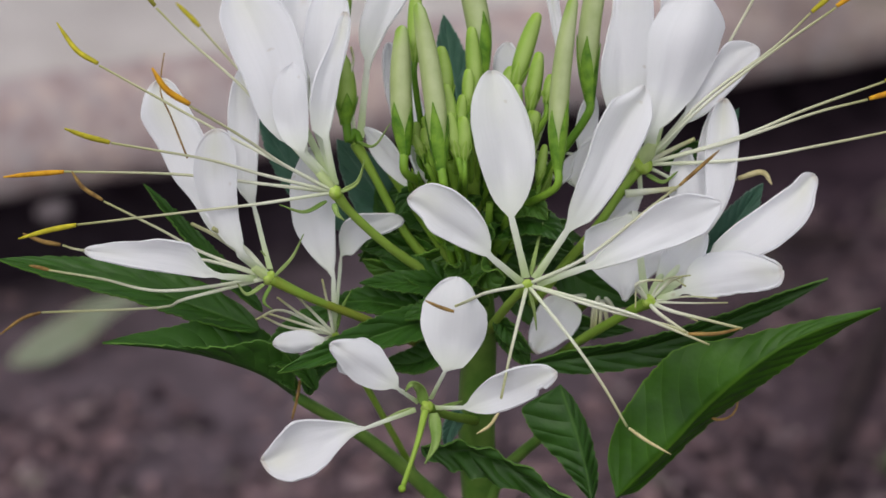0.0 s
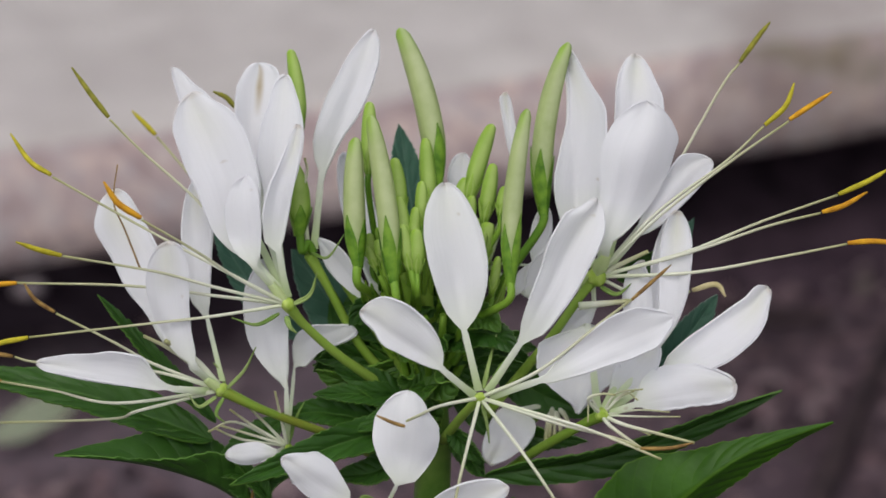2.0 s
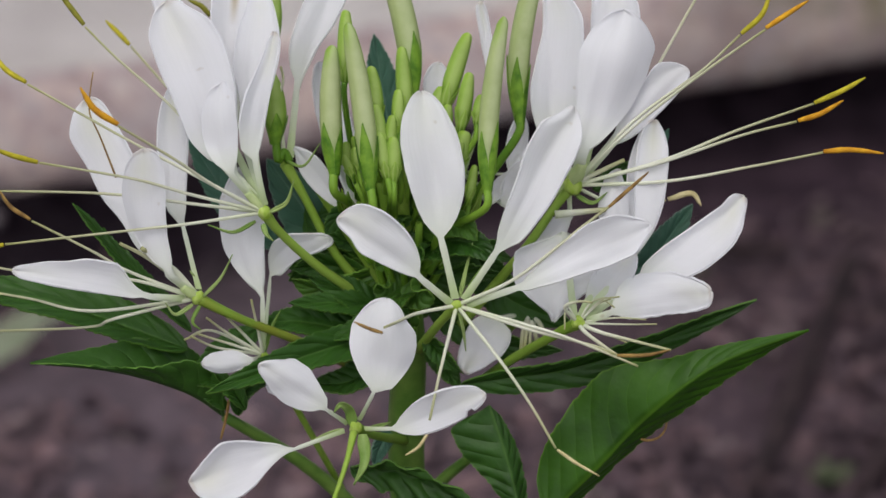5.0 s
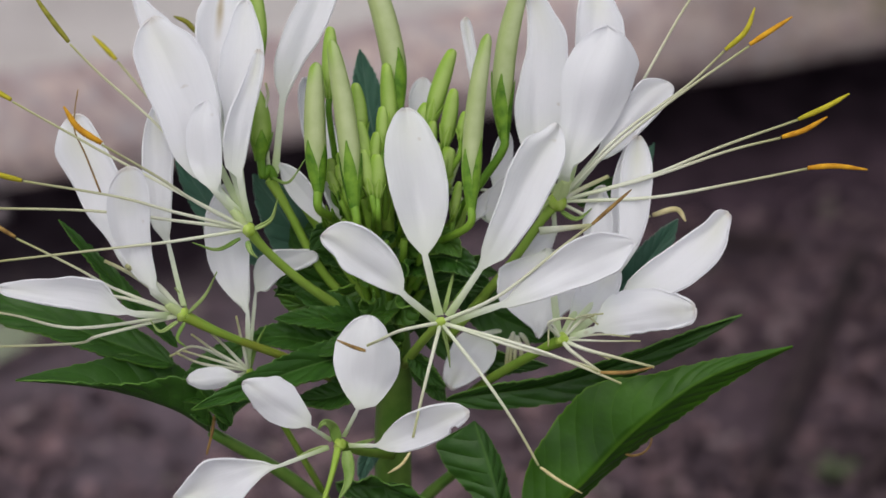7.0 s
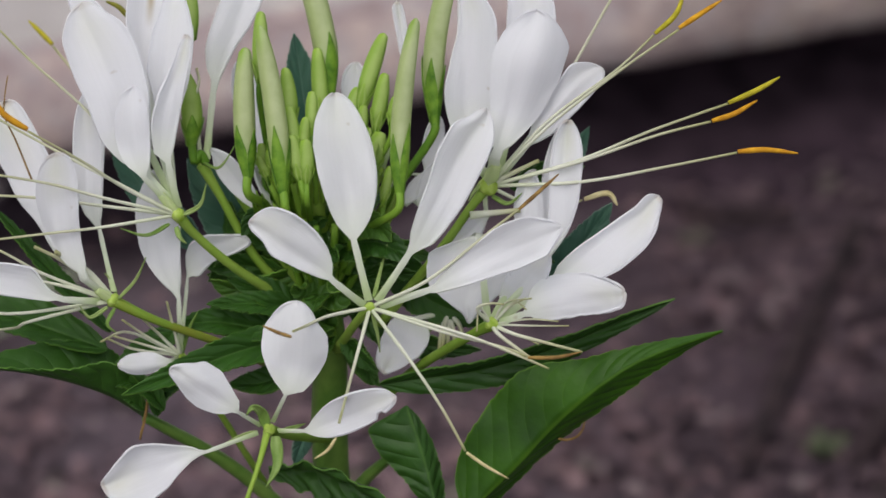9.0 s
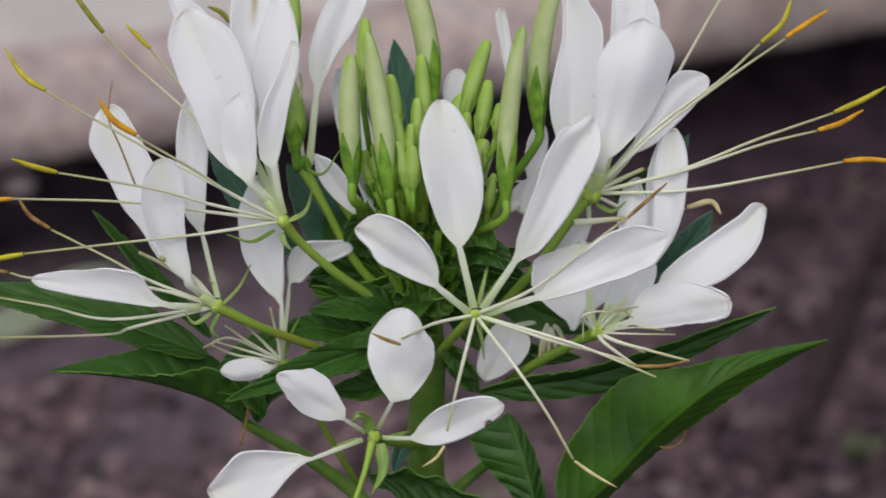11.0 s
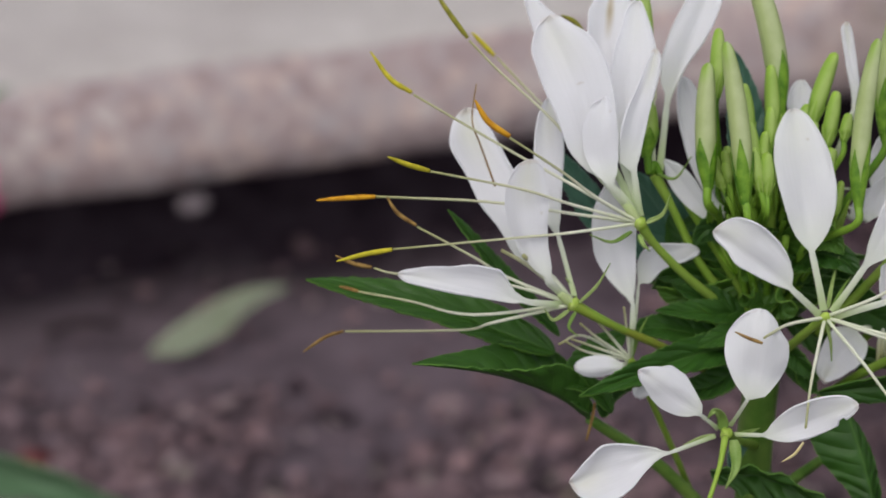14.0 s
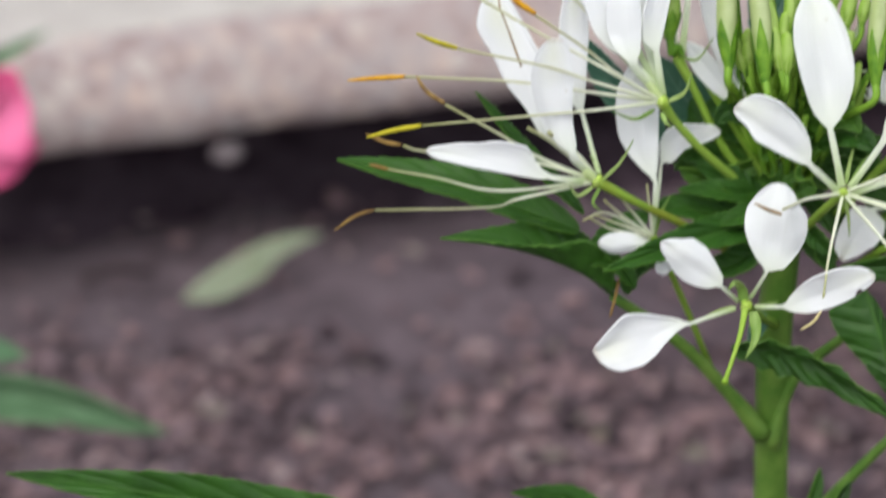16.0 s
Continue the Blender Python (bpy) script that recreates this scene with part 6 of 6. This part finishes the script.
stalk('flower_stalk', raceme, [(-11.5, 12.0, 15.4), (-10.2, 11.7, 8.0), (-8.5, 15.0, -1.2)], 0.7, pedicel_green)
leaflet(left_leaf, [(-32.6, 2.2, -18.3), (-34.8, 3.4, -15.5), (-38.0, 3.9, -14.2), (-40.1, 3.6, -14.8)], 3.2, fold=0.8, turn=20)
leaflet(left_leaf, [(-33.8, 2.7, -19.5), (-33.4, 3.9, -17.0), (-31.1, 4.8, -15.2), (-28.3, 5.0, -14.9)], 3.0, fold=0.6, turn=-15)
leaflet(left_leaf, [(-35.6, 4.0, -19.1), (-37.6, 4.7, -17.4), (-39.7, 4.8, -17.0)], 2.4, fold=0.7)
stalk("stipule", left_leaf, [(-35.2, 3.7, -17.3), (-35.6, 2.7, -19.5), (-36.2, 1.7, -21.7), (-36.5, 1.2, -22.8)], 0.22, anther_brown)
stamen(back_flower, [(26.3, 2.4, -22.6), (28.2, 2.0, -23.7), (29.4, 2.0, -23.9), (30.8, 2.2, -23.5), (31.8, 2.7, -22.4), (32.1, 3.4, -20.9)], None, anther_brown, 0.17, 0.42)

# ---- things round the plant ----
def at_mm(p):
    return (p[0] * 1000, p[1] * 1000, (p[2] - H) * 1000)


def loose_leaf(name, path, width, mat, label, **shape):
    ob = leaflet(plant, [at_mm(p) for p in path], width, mat=mat, name=name, **shape)
    ob.parent = None
    return tagged(ob, label, "leaf")


loose_leaf("fallen_leaf", [(-0.177, 0.468, 0.003), (-0.158, 0.484, 0.008), (-0.145, 0.494, 0.012), (-0.130, 0.501, 0.014)], (1.6, 3.6, 4.2, 3.6, 2.2, 1.0), dry_leaf, "pale green fallen leaf lying on the mulch", right=(3.0, 6.4, 6.6, 4.4, 2.2, 0.9), lift=(0.2, -0.5), pleat=0.05)


def stone(name, centre, radius, mat, label, category, squash=0.7):
    v, f = ball_mesh((0, 0, 0), radius, 8, 12, squash)
    s = random.uniform(0, 50)
    v = [Vector(centre) + p * (1 + 0.5 * noise.noise(p * (1.3 / radius) + Vector((s, 0, 0)))) for p in v]
    return tagged(solid(name, v, f, mat), label, category)


stone("pebble", (-0.164, 0.512, 0.040), 0.0054, pebble_mat, "small pale stone lodged under the slab edge", "stone")

# ---- pink-flowered plant beside the slab ----
pink_plant = new("pink_flower_plant")
pink_plant.matrix_basis = pose(-0.236, 0.36, 0.0)
tagged(pink_plant, "pink-flowered bedding plant with broad green leaves", "flower plant")


def pink_flower():
    c = Vector((-0.2365, 0.421, 0.088))
    v, f, t = tube_mesh([(-0.234, 0.36, -0.006), (-0.238, 0.372, 0.04), (-0.240, 0.40, 0.07), c + Vector((0, 0.006, -0.003))], [0.0028, 0.0022, 0.0016, 0.0012], ring=10)
    main = solid("stem", v, f, pedicel_green, pink_plant, t)
    v, f = ball_mesh(c, 0.0026)
    heart = solid("flower", v, f, hub_green, pink_plant, None, "flat pink flower with rounded petals")
    for k in range(5):
        a = radians(18 + 72 * k)
        u = Vector((math.cos(a), -0.15, math.sin(a) * 0.92)).normalized()
        w = u.cross(FRONT).normalized()
        o = w.cross(u)
        size = 0.023
        rows, uvs = [], []
        for i in range(13):
            s = i / 12
            half = 0.0145 * max(0.08, math.sin(math.pi * min(1, s * 0.62 + 0.06)) ** 0.8 * (1 if s < 0.8 else max(0.0, 1 - ((s - 0.8) / 0.2) ** 2) ** 0.5))
            rows.append([c + u * size * s + w * half * q + o * (0.0015 * math.sin(s * 3) + 0.0012 * q * q + 0.0008 * k % 0.002) for q in np.linspace(-1, 1, 9)])
            uvs.append([((q + 1) / 2, s) for q in np.linspace(-1, 1, 9)])
        sheet("petal", np.array(rows), np.array(uvs), 0.0004, pink_petal, heart)
    return main


pink_flower()
leaflet(pink_plant, [at_mm(p) for p in [(-0.250, 0.425, 0.097), (-0.229, 0.430, 0.106), (-0.211, 0.436, 0.1145)]], 6, mat=far_leaf, fold=0.3)
leaflet(pink_plant, [at_mm(p) for p in [(-0.227, 0.27, 0.068), (-0.186, 0.250, 0.079), (-0.149, 0.246, 0.071)]], 15, mat=far_leaf, turn=30, fold=0.3)
leaflet(pink_plant, [at_mm(p) for p in [(-0.230, 0.30, 0.07), (-0.206, 0.262, 0.087), (-0.187, 0.256, 0.088)]], 12, mat=far_leaf, turn=-20, fold=0.3)


def petiole(path):
    v, f, t = tube_mesh(path, [0.0014, 0.0011, 0.001], ring=8)
    solid("leaf_stalk", v, f, pedicel_green, pink_plant, t)


petiole([(-0.236, 0.366, 0.02), (-0.234, 0.335, 0.05), (-0.227, 0.27, 0.068)])
petiole([(-0.237, 0.368, 0.03), (-0.234, 0.35, 0.06), (-0.230, 0.30, 0.07)])
petiole([(-0.239, 0.39, 0.062), (-0.252, 0.42, 0.08), (-0.250, 0.425, 0.097)])

red = loose_leaf("fallen_petal", [(-0.208, 0.380, 0.006), (-0.202, 0.382, 0.009), (-0.196, 0.386, 0.006)], 6, red_petal, "wilted red petal lying on the mulch", turn=-30)
tagged(red, category="petal")


def twig(path, radius):
    v, f, t = tube_mesh(path, [radius, radius * 0.85, radius * 1.05, radius * 0.6], ring=8, grooves=0.1)
    return tagged(solid("twig", v, f, twig_mat), "dark stick-shaped streak on the mulch", "twig", "twigs on the mulch")


# the thick ones stand for the dark streaks across the soil
for path, thick in (
    ([(0.144, 0.558, 0.001), (0.133, 0.52, 0.003), (0.117, 0.474, 0.002), (0.101, 0.417, 0.003), (0.09, 0.384, 0.001)], 0.0034),
    ([(0.164, 0.481, 0.002), (0.141, 0.421, 0.003), (0.123, 0.383, 0.001)], 0.0032),
    ([(0.17, 0.546, 0.004), (0.151, 0.516, 0.007), (0.137, 0.5, 0.003)], 0.0016),
    ([(0.081, 0.57, 0.003), (0.1, 0.557, 0.006), (0.122, 0.567, 0.003)], 0.0028),
    ([(-0.215, 0.484, 0.002), (-0.202, 0.486, 0.006), (-0.19, 0.49, 0.003)], 0.0016),
):
    twig(path, thick)

weed = new("weed_seedling")
weed.matrix_basis = pose(0.116, 0.392, 0.0)
tagged(weed, "small green weed seedling growing in the mulch", "weed")
for k in range(4):
    a = radians(20 + 90 * k)
    d = Vector((math.cos(a), math.sin(a), 0))
    f0 = Vector((0.116, 0.392, 0.0))
    leaflet(weed, [at_mm(f0), at_mm(f0 + d * 0.004 + Vector((0, 0, 0.004))), at_mm(f0 + d * 0.008 + Vector((0, 0, 0.005)))], 4, mat=dusty_weed, fold=0.2)
